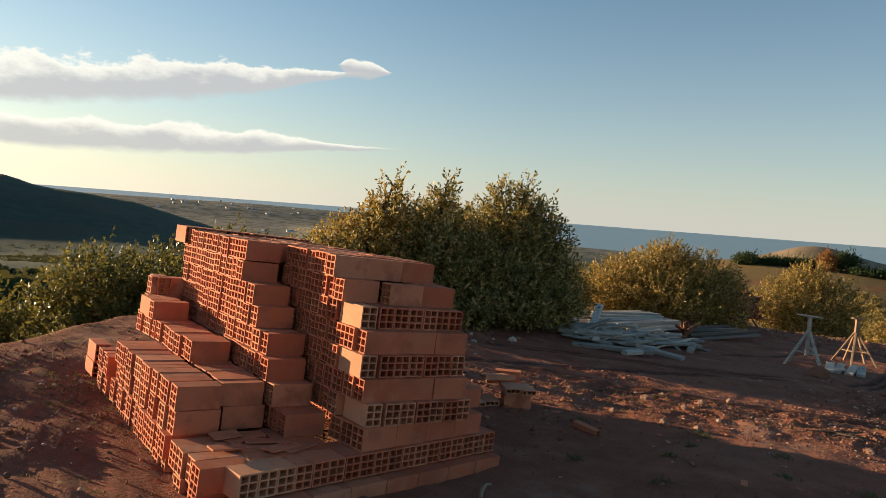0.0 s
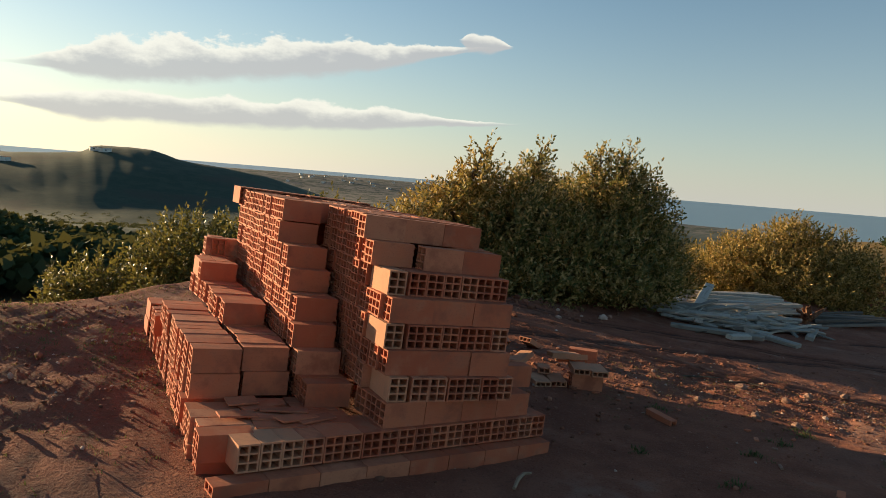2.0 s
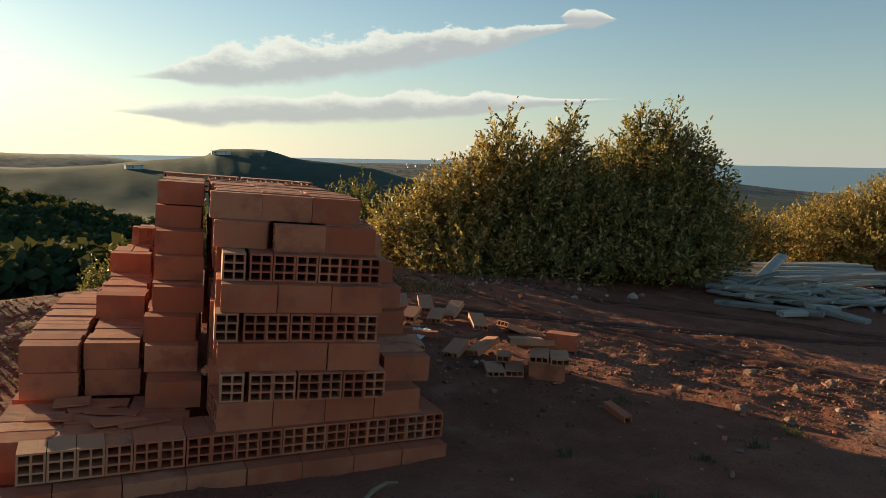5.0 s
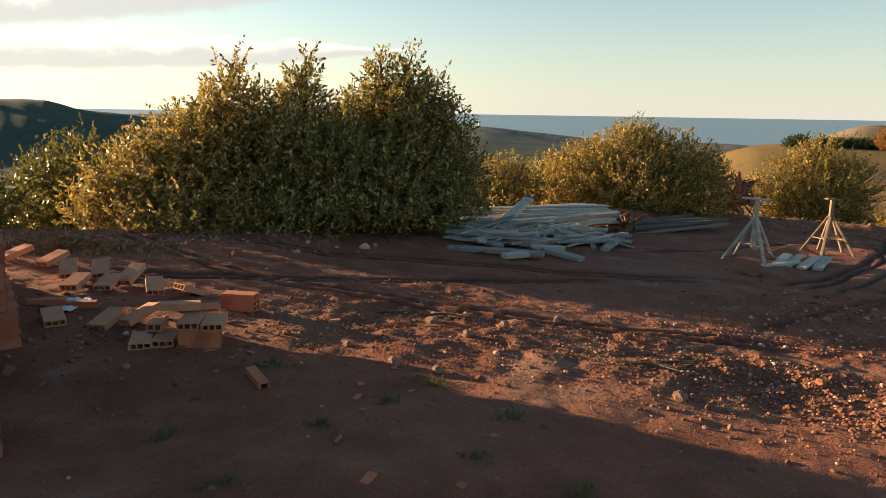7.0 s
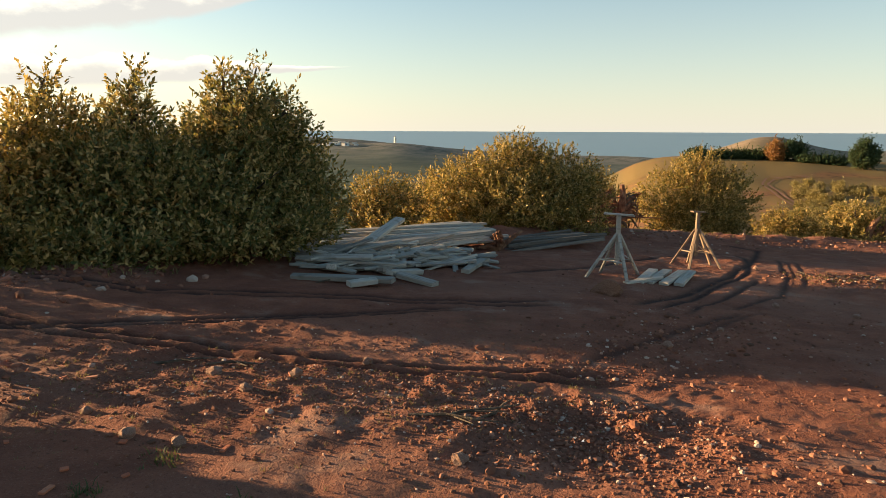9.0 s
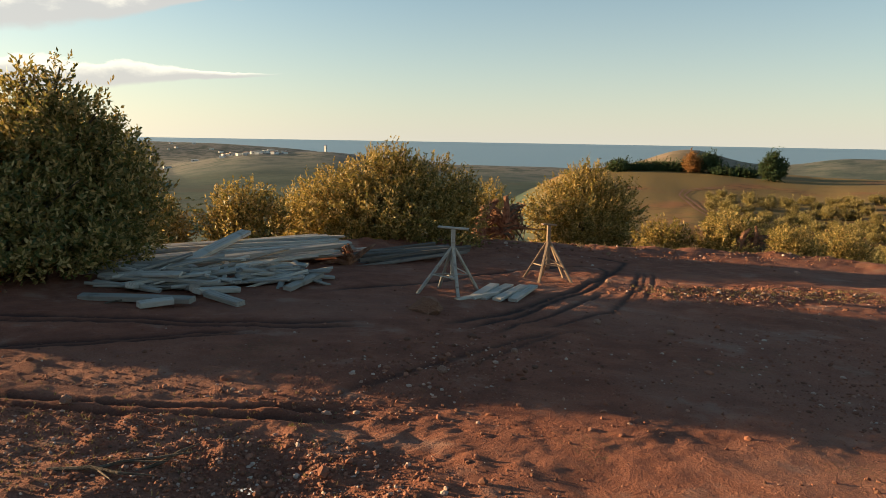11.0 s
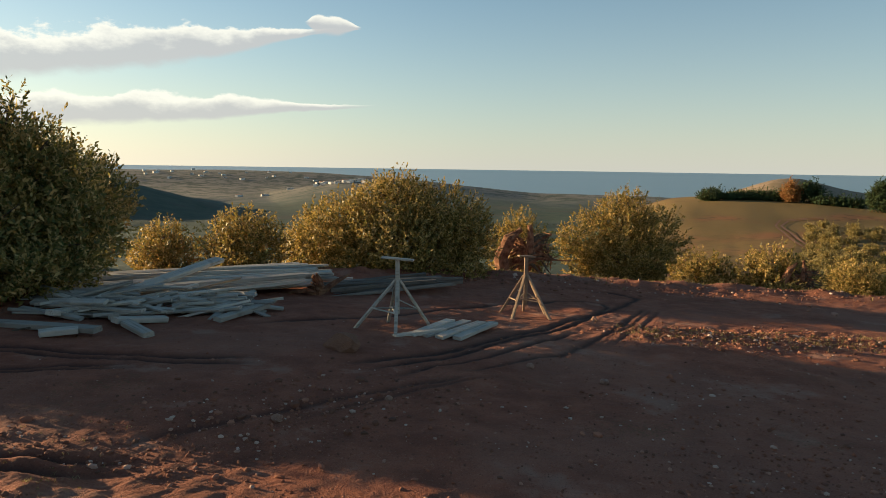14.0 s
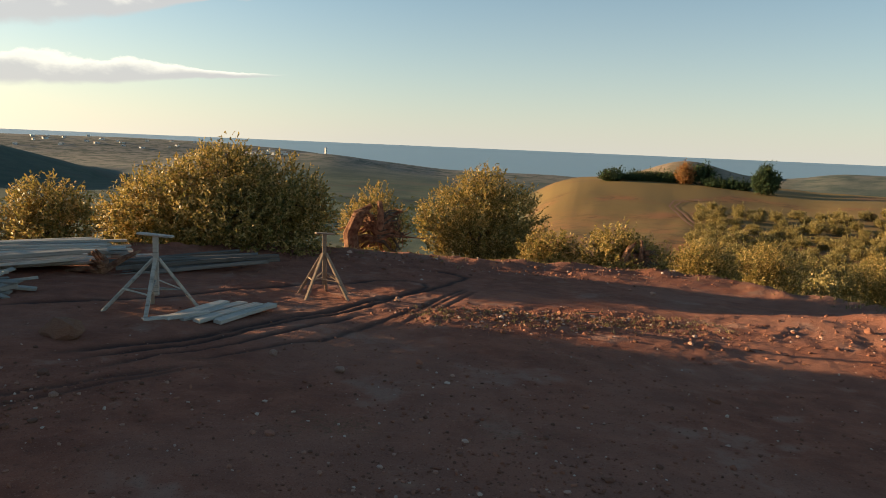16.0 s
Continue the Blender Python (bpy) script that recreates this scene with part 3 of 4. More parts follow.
# its far side
for k, a, b0 in ((9, 0.60, 0.35), (8, 0.60, 0.42), (7, 0.60, 0.15), (6, 0.60, 0.28), (5, 0.60, 0.10), (4, 0.98, 0.33), (5, 0.95, 0.75), (6, 0.96, 0.86), (7, 0.93, 1.05), (8, 0.90, 1.3)):
    row_u(front, k, a, b0, 3.15 if a > 0.7 else 1.3)
base = empty("brick_stack", PILE, "low base courses of red hollow bricks half sunk in earth", "brick stack", GROUP)
skew = pose(0.0, -0.12, 0, 0, 0, 8.5)


def lay_base(x, y, k, along_u, lift=0.0, flat=False, dip=0.0, me=BRICK):
    m = skew @ pose(x, y, course(k) + lift, 0, 0, (0 if along_u else 90) + rng.uniform(-0.9, 0.9))
    if flat:
        m = m @ pose(0, -BH / 2, BW / 2, 90 + dip, 0, 0)
    ob = new("brick", me)
    ob.parent = base
    ob.matrix_basis = m


for i in range(4):
    lay_base(0.15 + i * 0.297, BW / 2, 3, True)
for i in range(18):
    # first three bricks painted paler, as if sunlit
    lay_base(-0.83 + i * (BW + 0.0025), BL / 2 - 0.03, 2, False, me=SUNLIT_BRICK if i < 3 else BRICK)
for i in range(8):
    lay_base(-0.89 + i * 0.297, BW / 2 - 0.12, 1, True, -0.01)
for i in range(4):
    for j in range(2):
        lay_base(1.05 - i * 0.297, 0.19 + j * 0.125, 3, True)
for j in range(6):
    lay_base(1.20, 0.30 + j * 0.125, 2, True)
mid = empty("brick_stack", PILE, "stack of red hollow bricks rising in steps like stairs", "brick stack", GROUP)
for k, b0 in ((10, 1.22), (9, 1.22), (8, 1.02), (7, 0.92), (6, 0.69), (5, 0.56), (4, 0.46), (3, 0.27)):
    row_u(mid, k, -0.39 + rng.uniform(-0.012, 0.012), b0, 2.75, jit=0.010)
for i in range(10):
    lay(mid, -0.42 + i * 0.125, 2.62, 10, False, lift=0.025, jit=0.02)
low = empty("brick_stack", PILE, "low stepped stack of red hollow bricks", "brick stack", GROUP)
for k in (3, 4):
    row_u(low, k, -0.71, 0.52, 1.6, jit=0.014)
row_u(low, 5, -0.745, 1.17, 2.05, jit=0.014)
row_u(low, 5, -0.76, 2.06, 2.8, jit=0.02)
lay(low, -0.77, 2.12, 6, True)
for i in range(2):
    lay(low, -0.76 + 0.13 * i, 2.27, 6, False)
lay(low, -0.70, 2.58, 6, True)
lay(low, -0.66, 2.66, 7, True)
lay(low, -0.62, 2.62, 7, False)
left = empty("brick_stack", PILE, "low outer stack of red hollow bricks, ends showing", "brick stack", GROUP)
for k in (1, 2, 3, 4):
    row_u(left, k, -1.05 + rng.uniform(-0.02, 0.02), 0.50 + rng.uniform(-0.02, 0.02), 2.1, jit=0.016)
for k in (1, 2, 3):
    row_u(left, k, -1.07, 2.12, 2.6, jit=0.02)
for k in (2, 3):
    lay(left, -1.07, 2.62, k, False)
for i, a in enumerate((-1.04, -0.74, -0.44)):
    for k in (1, 2):
        row_u(left, k, a, -0.10 + 0.05 * i, 0.5, jit=0.02)
# the back of the tall stack, closing it
for k in range(3, 10):
    for a in (-0.06, 0.24):
        for j in range(2):
            lay(front, a, 2.36 + 0.125 * j, k, True, jit=0.01)
for k in range(4, 10):
    row_u(front, k, 0.56, 1.32, 2.6, jit=0.01)
for k in range(1, 8):
    for a in (0.08, 0.38, 0.68):
        for j in range(2 if k < 7 else 4):
            lay(mid, a, (2.95 if k < 7 else 2.62) + 0.125 * j, k, True, jit=0.01)
flank = empty("brick_stack", PILE, "stepped flank of red hollow bricks at the back of the pile", "brick stack", GROUP)
for k, end, b0, b1 in ((1, 1.53, 1.66, 3.5), (2, 1.52, 1.74, 3.5), (3, 1.46, 1.90, 3.5), (4, 1.45, 1.98, 3.5), (5, 1.44, 2.16, 3.5), (6, 1.43, 2.24, 3.5), (7, 1.42, 2.40, 3.45), (8, 1.38, 2.60, 3.4)):
    for j in range(2):
        row_u(flank, k, end - BL - j * 0.298 + rng.uniform(-0.015, 0.015), b0, b1, jit=0.012)
for k in (1, 2, 3):
    for a in (0.64, 0.94):
        row_u(flank, k, a, 1.08, 1.64 if a > 0.9 else 2.4, jit=0.008)
for k in (7, 8, 9):
    for a in (0.18, 0.48, 0.78):
        row_u(flank, k, a, 3.12 if a < 0.7 else 3.2, 3.4, jit=0.012)
# broken tiles of clay on the low courses
shards = empty("broken_bricks", PILE @ pose(-0.8, 0.15, course(3)), "broken pieces of hollow brick on the low courses", "brick pieces")
for i in range(7):
    bm = bmesh.new()
    box(bm, Matrix.Identity(4), rng.uniform(0.16, 0.29), rng.uniform(0.07, 0.12), 0.012, 0.002)
    part("shard", bm, M_BRICK, shards, "", pose(rng.uniform(-0.2, 0.5), rng.uniform(-0.18, 0.2), 0.008 + 0.004 * i, rng.uniform(-4, 4), rng.uniform(-4, 4), rng.uniform(-25, 25)))


SLAB = hollow_brick(BL, BH, 0.054, 3, 1, 0.010)
BAR = hollow_brick(BL, 0.066, 0.060, 1, 1, 0.011)
PAIR = hollow_brick(BL * 0.55, 0.112, 0.060, 2, 1, 0.011)


def loose(me, x, y, yaw, lift=0.0, tip=0.0, roll=0.0, name="split_brick", label="split half of a hollow brick lying on earth"):
    ob = new(name, me)
    ob.matrix_world = pose(x, y, ground_z(x, y) - 0.008 + lift, roll, tip, yaw)
    return tagged(ob, label, "brick", "loose bricks beside the pile")


WHOLE = dict(name="hollow_brick", label="whole red hollow brick lying on bare earth")
loose(BRICK, 0.84, 6.99, 14, **WHOLE)
for me in (SLAB, PAIR):
    me.materials[0] = M_BUFF_SUNLIT
loose(SLAB, 0.77, 7.02, 100, 0.150)
loose(SLAB, 0.93, 7.05, 103, 0.150)
loose(SLAB, 0.70, 7.30, 12, 0.17, -3, -22)
loose(SLAB, 0.62, 7.16, 24, 0.222, 3, -6)
loose(BRICK, 0.83, 7.86, -6, **WHOLE)
loose(SLAB, 0.40, 6.97, 112)
loose(SLAB, 0.56, 7.03, 104)
loose(PAIR, 0.44, 7.14, 98, 0.054)
loose(SLAB, 0.20, 7.36, 62, 0.06, -16, -10)
loose(SLAB, -0.04, 7.30, 84, 0.03, -12)
loose(SLAB, -0.45, 7.24, 128, 0.02, -7)
loose(SLAB, -0.10, 8.20, 118, 0.04, -14, 6)
loose(SLAB, -0.46, 8.48, 84, 0.06, -22)
loose(SLAB, 0.26, 8.16, 60, 0.04, 24, 0)
loose(BAR, -0.74, 7.60, 14)
loose(BAR, -0.50, 7.66, 14)
loose(SLAB, -0.82, 8.16, 95, 0.03, -10)
loose(SLAB, -0.58, 8.27, 98, 0.03, -10)
loose(SLAB, -1.06, 8.44, 118, 0.07, -18)
loose(SLAB, -0.80, 8.54, 118, 0.07, -18)
loose(SLAB, -1.48, 8.86, 75, 0.05, -14)
loose(SLAB, -1.95, 8.98, 65, 0.06, -14)
loose(BAR, 1.46, 6.42, -54, 0.0, 2, 4, "brick_bar", "single-cell bar split off a hollow brick")


# ---- plants ----
def leaf_cloud(rand, blobs, count, size, slim=0.46, fill=0.55, shoots=0.25):
    """Many small folded leaves about a set of lumps (x, y, z, rx, rz)."""
    verts, faces = [], []
    weight = [b[3] * b[3] * b[4] for b in blobs]
    for b, wgt in zip(blobs, weight):
        n = int(count * wgt / sum(weight))
        # twigs carry the leaves, so that the crown has tufts and gaps
        for _ in range(max(1, n // 14)):
            d = Vector((rand.gauss(0, 1), rand.gauss(0, 1), rand.gauss(0, 1))).normalized()
            f = 1 - fill * rand.random() ** 1.6
            f *= 1 + 0.16 * noise.noise(Vector((d.x, d.y, d.z)) * 2.3 + Vector((b[0], b[1], b[2])))
            tip = Vector((b[0] + d.x * b[3] * f, b[1] + d.y * b[3] * f, b[2] + d.z * b[4] * f))
            grow = (d + Vector((0, 0, 0.75)) + Vector((rand.gauss(0, .35), rand.gauss(0, .35), rand.gauss(0, .3)))).normalized()
            reach = size * rand.uniform(2.2, 4.2)
            # long upright shoots stand out of the top of the crown
            if d.z > 0.5 and f > 0.8 and rand.random() < shoots:
                grow = Vector((rand.gauss(0.32, 0.18), rand.gauss(0, 0.16), 1)).normalized()
                reach = size * rand.uniform(3.2, 5.6)
                tip = tip + grow * reach * 0.28
            for q in range(14):
                p = tip + grow * reach * (q / 13 - 0.5)
                out = (Vector((rand.gauss(0, 1), rand.gauss(0, 1), rand.gauss(0, 1))) * 0.8 + grow * 0.9).normalized()
                side = out.cross(d + Vector((rand.gauss(0, .45), rand.gauss(0, .45), rand.gauss(0, .45) + 0.15)))
                side = side.normalized() if side.length > 1e-4 else out.orthogonal().normalized()
                ln, wd = size * rand.uniform(0.7, 1.3), size * slim * rand.uniform(0.7, 1.2)
                o = len(verts)
                verts += [p, p + out * ln * 0.5 + side * wd * 0.5, p + out * ln, p + out * ln * 0.5 - side * wd * 0.5]
                faces += [(o, o + 1, o + 2), (o, o + 2, o + 3)]
    me = bpy.data.meshes.new("crown")
    me.from_pydata([tuple(v) for v in verts], [], faces)
    me.update()
    return me


def tree(name, x, y, top, blobs, count, size, mat, label, category="tree", seed=1, trunk=0.10, group="", sink=0.1):
    """A tree: trunk with limbs into the lumps of its crown. Lumps are given from the foot, z above it."""
    rand = random.Random(seed)
    z0 = ground_z(x, y) - sink
    ob = empty(name, pose(x, y, z0), label, category, group)
    h = top - z0
    blobs = [(bx, by, bz * h, r, rz * h) for bx, by, bz, r, rz in blobs]
    bm = bmesh.new()
    fork = Vector((rand.uniform(-.1, .1), rand.uniform(-.1, .1), h * 0.22))
    tube(bm, [(0, 0, -0.1), tuple(fork * 0.5 + Vector((0.04, -0.03, 0))), tuple(fork)], [trunk * 1.35, trunk * 1.05, trunk], 9)
    part("trunk", bm, M_BARK, ob)
    for b in blobs:
        bm = bmesh.new()
        end = Vector((b[0], b[1], b[2] + b[4] * 0.35))
        bend = (fork + end) * 0.5 + Vector((rand.uniform(-.15, .15), rand.uniform(-.15, .15), 0.1))
        tube(bm, [tuple(fork - Vector((0, 0, 0.05))), tuple(bend), tuple(end)], [trunk * 0.7, trunk * 0.42, trunk * 0.12], 6)
        for _ in range(5):
            t = rand.uniform(0.35, 0.95)
            s = bend.lerp(end, t)
            e = s + Vector((rand.gauss(0, 1), rand.gauss(0, 1), rand.uniform(-0.2, 1))).normalized() * b[3] * rand.uniform(0.5, 0.85)
            tube(bm, [tuple(s), tuple(s.lerp(e, 0.5) + Vector((0, 0, 0.05))), tuple(e)], [trunk * 0.22, trunk * 0.14, trunk * 0.05], 5)
        part("limb", bm, M_BARK, ob)
    part("crown", leaf_cloud(rand, blobs, count, size), mat, ob)
    return ob


OLIVES = "olive trees along the yard's rim"
# its last two lumps are unseen, added behind to widen its shadow
tree("olive_tree", 1.3, 14.2, 2.24, [(0.05, 0, 0.64, 0.85, 0.24), (0.35, -0.2, 0.58, 0.65, 0.26), (-0.55, 0.1, 0.54, 0.85, 0.26), (0.15, 0.1, 0.40, 1.2, 0.26), (-0.3, -0.7, 0.30, 1.2, 0.24), (0.8, 0.2, 0.30, 0.85, 0.24), (0.0, -0.9, 0.16, 1.3, 0.17), (-0.6, -1.0, 0.15, 1.2, 0.16), (0.7, -0.5, 0.16, 0.95, 0.16), (-0.32, 0, 0.82, 0.32, 0.16), (-0.24, 0, 0.95, 0.18, 0.09), (0.22, -0.1, 0.84, 0.34, 0.16), (0.32, -0.1, 0.96, 0.18, 0.09), (0.72, 0, 0.72, 0.34, 0.15), (0.95, 0.1, 0.58, 0.36, 0.15), (0.1, 2.1, 0.44, 0.95, 0.26), (-0.8, 2.9, 0.56, 1.0, 0.24)], 88000, 0.086, M_OLIVE, "broad dense olive tree with gold-lit leaves", seed=3, group=OLIVES)
tree("olive_tree", -0.25, 13.6, 2.16, [(0.1, 0, 0.66, 0.55, 0.24), (-0.4, 0, 0.52, 0.75, 0.24), (0.2, -0.3, 0.42, 1.2, 0.28), (-0.7, -0.4, 0.32, 1.2, 0.26), (0, -0.8, 0.16, 1.4, 0.18), (-0.8, -0.9, 0.15, 1.1, 0.16), (0.12, 0, 0.84, 0.32, 0.17), (0.2, 0, 0.96, 0.17, 0.09), (-0.2, 0.1, 0.76, 0.26, 0.12)], 58000, 0.086, M_OLIVE, "dense olive tree crowded among its neighbours", seed=5, group=OLIVES)
tree("olive_tree", -1.6, 12.9, 1.85, [(0.5, 0.1, 0.72, 0.7, 0.25), (0.0, 0, 0.50, 1.0, 0.3), (-0.8, -0.2, 0.33, 0.95, 0.26), (0.3, -0.6, 0.2, 1.2, 0.2), (-0.5, -0.6, 0.16, 1.0, 0.17), (-1.3, -0.2, 0.2, 0.8, 0.2), (0.48, 0.1, 0.88, 0.34, 0.16), (0.58, 0.1, 1.02, 0.19, 0.10)], 44000, 0.085, M_SHRUB, "low olive tree with yellow-green lit leaves", seed=8, group=OLIVES)
tree("olive_tree", 6.8, 21.2, 1.05, [(0, 0, 0.68, 1.2, 0.30), (-1.1, 0, 0.50, 1.2, 0.32), (1.1, 0, 0.55, 1.2, 0.32), (-1.8, -0.2, 0.34, 1.0, 0.28), (1.7, -0.1, 0.38, 0.95, 0.3), (0.1, -0.6, 0.36, 1.6, 0.3), (-0.9, -0.6, 0.16, 1.4, 0.17), (0.9, -0.6, 0.16, 1.4, 0.17), (0.05, 0, 0.88, 0.5, 0.14)], 62000, 0.092, M_SHRUB, "wide round olive tree lit gold by low sun", seed=11, group=OLIVES)
tree("olive_tree", 14.2, 27.0, 0.5, [(0, 0, 0.66, 1.1, 0.32), (-1.1, 0, 0.48, 1.1, 0.32), (1.0, 0, 0.50, 1.2, 0.34), (0, -0.5, 0.34, 1.6, 0.3), (-0.5, -0.6, 0.15, 1.4, 0.16), (0.8, -0.5, 0.15, 1.3, 0.16), (0.15, 0, 0.85, 0.6, 0.17)], 42000, 0.102, M_SHRUB, "round olive tree with a pale lit crown", seed=13, group=OLIVES)
# the shrub at (-4.7, 11.6) is an extra one, added to shade the yard
for i, (x, y, top, r) in enumerate(((3.3, 20.0, 0.30, 0.95), (4.6, 22.5, 0.1, 0.9), (1.2, 20.6, -0.1, 0.8), (-4.4, 14.2, 0.85, 1.25), (-5.6, 11.0, 0.55, 1.0), (-4.7, 11.6, 0.75, 1.0), (-7.6, 11.4, -0.40, 1.0), (10.6, 26.5, 0.0, 1.0), (17.2, 22.6, -0.75, 0.95), (15.6, 23.5, -1.0, 0.8), (22.4, 27.0, -1.75, 1.3), (26.5, 29.5, -2.1, 1.5), (30.5, 28.0, -2.2, 1.5), (19.6, 26.0, -1.5, 0.9), (-2.9, 16.2, 0.3, 1.1))):
    tree("olive_shrub", x, y, top, [(0, 0, 0.62, r * 0.7, 0.36), (-r * 0.5, 0.1, 0.42, r * 0.65, 0.34), (r * 0.5, -0.1, 0.45, r * 0.65, 0.34), (0, -r * 0.3, 0.25, r * 0.85, 0.26), (0, -r * 0.3, 0.12, r * 0.8, 0.14)], int(13000 * r * r), 0.085, M_GREEN if x < -4 else M_SHRUB, "low bushy olive shrub below the yard's rim", "shrub", seed=30 + i, trunk=0.05, group="low shrubs under the rim")

# orchard and hedges on the facing hill
rand = random.Random(77)
proto = []
for s in range(3):
    rr = random.Random(90 + s)
    holder = empty("orchard_tree", pose(60 + 6 * s, 60, ground_z(60 + 6 * s, 60) - 0.2), "small round grey-green orchard tree on the hillside", "tree", "orchard on the facing hill")
    bm = bmesh.new()
    tube(bm, [(0, 0, -0.3), (0.05, 0, 0.5), (0, 0.05, 1.1)], [0.14, 0.11, 0.08], 6)
    part("trunk", bm, M_BARK, holder)
    part("crown", leaf_cloud(rr, [(0, 0, 1.5, 1.3, 1.0), (0.7, 0.2, 1.2, 1.0, 0.8), (-0.7, -0.1, 1.2, 1.0, 0.85)], 1700, 0.30, 0.55), M_ORCHARD, holder)
    proto.append(holder)
for i in range(21):
    for j in range(17):
        bearing = 30.6 + i * 0.92 - j * 0.12 + rand.uniform(-0.35, 0.35)
        dist = 60 * 1.088 ** j * rand.uniform(0.97, 1.03)
        if bearing < 29.6 + max(0.0, 125 - dist) * 0.055 or dist > 240:
            continue
        x, y = 6 + dist * math.sin(radians(bearing)), 4 + dist * math.cos(radians(bearing))
        sc = rand.uniform(0.62, 0.98) * (0.85 + dist / 420)
        copy_thing(proto[rand.randrange(3)], pose(x, y, ground_z(x, y) - 0.15, 0, 0, rand.uniform(0, 360)) @ Matrix.Diagonal((sc, sc, sc * 0.95, 1)))


def far_tree(name, bearing, dist, high, wide, mat, label, blobs, seed, count=3600, leaf=0.85):
    x, y = 6 + dist * math.sin(radians(bearing)), 4 + dist * math.cos(radians(bearing))
    tree(name, x, y, ground_z(x, y) + high, [(bx * wide, by * wide, bz, r * wide, rz) for bx, by, bz, r, rz in blobs], count, leaf, mat, label, seed=seed, trunk=0.3, sink=0.3, group="trees on the hilltop")


ROUND = [(0, 0, 0.62, 0.5, 0.36), (-0.4, 0, 0.5, 0.4, 0.32), (0.4, 0, 0.5, 0.4, 0.32), (0, 0, 0.3, 0.6, 0.25)]
TALL = [(0, 0, 0.75, 0.28, 0.24), (-0.2, 0, 0.5, 0.3, 0.3), (0.25, 0, 0.45, 0.34, 0.3), (0, 0, 0.3, 0.45, 0.25), (0.05, 0, 0.9, 0.15, 0.12)]
for i, (bearing, dist, high, wide) in enumerate(((22.9, 300, 4.2, 7.5), (24.4, 305, 2.0, 6), (25.4, 305, 2.8, 7), (26.4, 305, 2.6, 6), (27.3, 305, 3.0, 7), (28.3, 308, 3.0, 6), (29.6, 305, 7.6, 7), (30.6, 300, 2.6, 6), (31.6, 300, 2.2, 6), (32.5, 300, 2.0, 5))):
    far_tree("hilltop_tree", bearing, dist, high, wide, M_WOODS, "dark leafy tree on the hilltop hedge", ROUND, 120 + i)
far_tree("hilltop_tree", 28.4, 300, 7.6, 4.2, M_AUTUMN, "rust-coloured tree on the hilltop", ROUND, 140)
far_tree("tall_tree", 34.1, 290, 10.6, 9.5, M_WOODS, "tall dark conical tree on the hilltop", TALL, 141, 9000, 0.8)


def build_woods():
    """The wooded slope below the yard, and scrub on the far hills."""
    rr = random.Random(5)
    verts, faces = [], []
    for i in range(7300):
        far = i >= 2100
        if i >= 3700:
            az, d = rr.uniform(24, 56), 200 * 2.4 ** rr.random()
            size = rr.uniform(0.7, 1.5) * (0.8 + d / 1400)
        elif far:
            az, d = rr.uniform(-14, 52), 220 * 2.6 ** rr.random()
            size = rr.uniform(0.9, 1.9) * (0.8 + d / 1400)
        else:
            az, d = rr.uniform(29, 78), 23 * 4.6 ** rr.random()
            size = rr.uniform(0.9, 1.6) * (0.6 + d / 150)
        x, y = 4.5 - d * math.sin(radians(az)), 3.5 + d * math.cos(radians(az))
        z = ground_z(x, y)
        c = Vector((x, y, z + size * (0.1 if far else 0.3)))
        for _ in range(60 if not far else 22):
            v = Vector((rr.gauss(0, 1), rr.gauss(0, 1), abs(rr.gauss(0, 1)))).normalized()
            p = c + Vector((v.x * size * 0.95, v.y * size * 0.95, v.z * size * 0.75)) * rr.uniform(0.7, 1.1)
            a = Vector((rr.gauss(0, 1), rr.gauss(0, 1), rr.gauss(0, 1))).normalized()
            b = a.orthogonal().normalized()
            s = size * rr.uniform(0.16, 0.30)
            o = len(verts)
            verts += [p + a * s, p + b * s * 0.7, p - a * s, p - b * s * 0.7]
            faces += [(o, o + 1, o + 2), (o, o + 2, o + 3)]
    me = bpy.data.meshes.new("woods")
    me.from_pydata([tuple(v) for v in verts], [], faces)
    me.update()
    tagged(part("woods", me, M_WOODS), "dark green wood and scrub covering the slopes", "woods", kind="stuff")


build_woods()

# ---- timber ----


def plank_mesh(length, wide, thick, seed, bow=0.0):
    """A rough sawn plank along x with worn edges and a slight bow."""
    rr = random.Random(seed)
    bm = bmesh.new()
    n = 6
    rings = []
    for i in range(n + 1):
        s = i / n
        x = (s - 0.5) * length
        dz = bow * (1 - (2 * s - 1) ** 2)
        wy, tz = wide / 2 * rr.uniform(0.95, 1.03), thick / 2 * rr.uniform(0.93, 1.04)
        c = min(wy, tz) * 0.25
        ring = [(-wy + c, -tz), (wy - c, -tz), (wy, -tz + c), (wy, tz - c), (wy - c, tz), (-wy + c, tz), (-wy, tz - c), (-wy, -tz + c)]
        skewx = rr.uniform(-0.03, 0.03) if i in (0, n) else 0
        rings.append([bm.verts.new((x + skewx * y / wide, y, z + dz)) for y, z in ring])
    for a, b in zip(rings, rings[1:]):
        for k in range(8):
            bm.faces.new((a[k], a[(k + 1) % 8], b[(k + 1) % 8], b[k]))
    bm.faces.new(rings[0][::-1])
    bm.faces.new(rings[-1])
    bmesh.ops.recalc_face_normals(bm, faces=bm.faces)
    return mesh_of("plank", bm)


PLANKS = {}


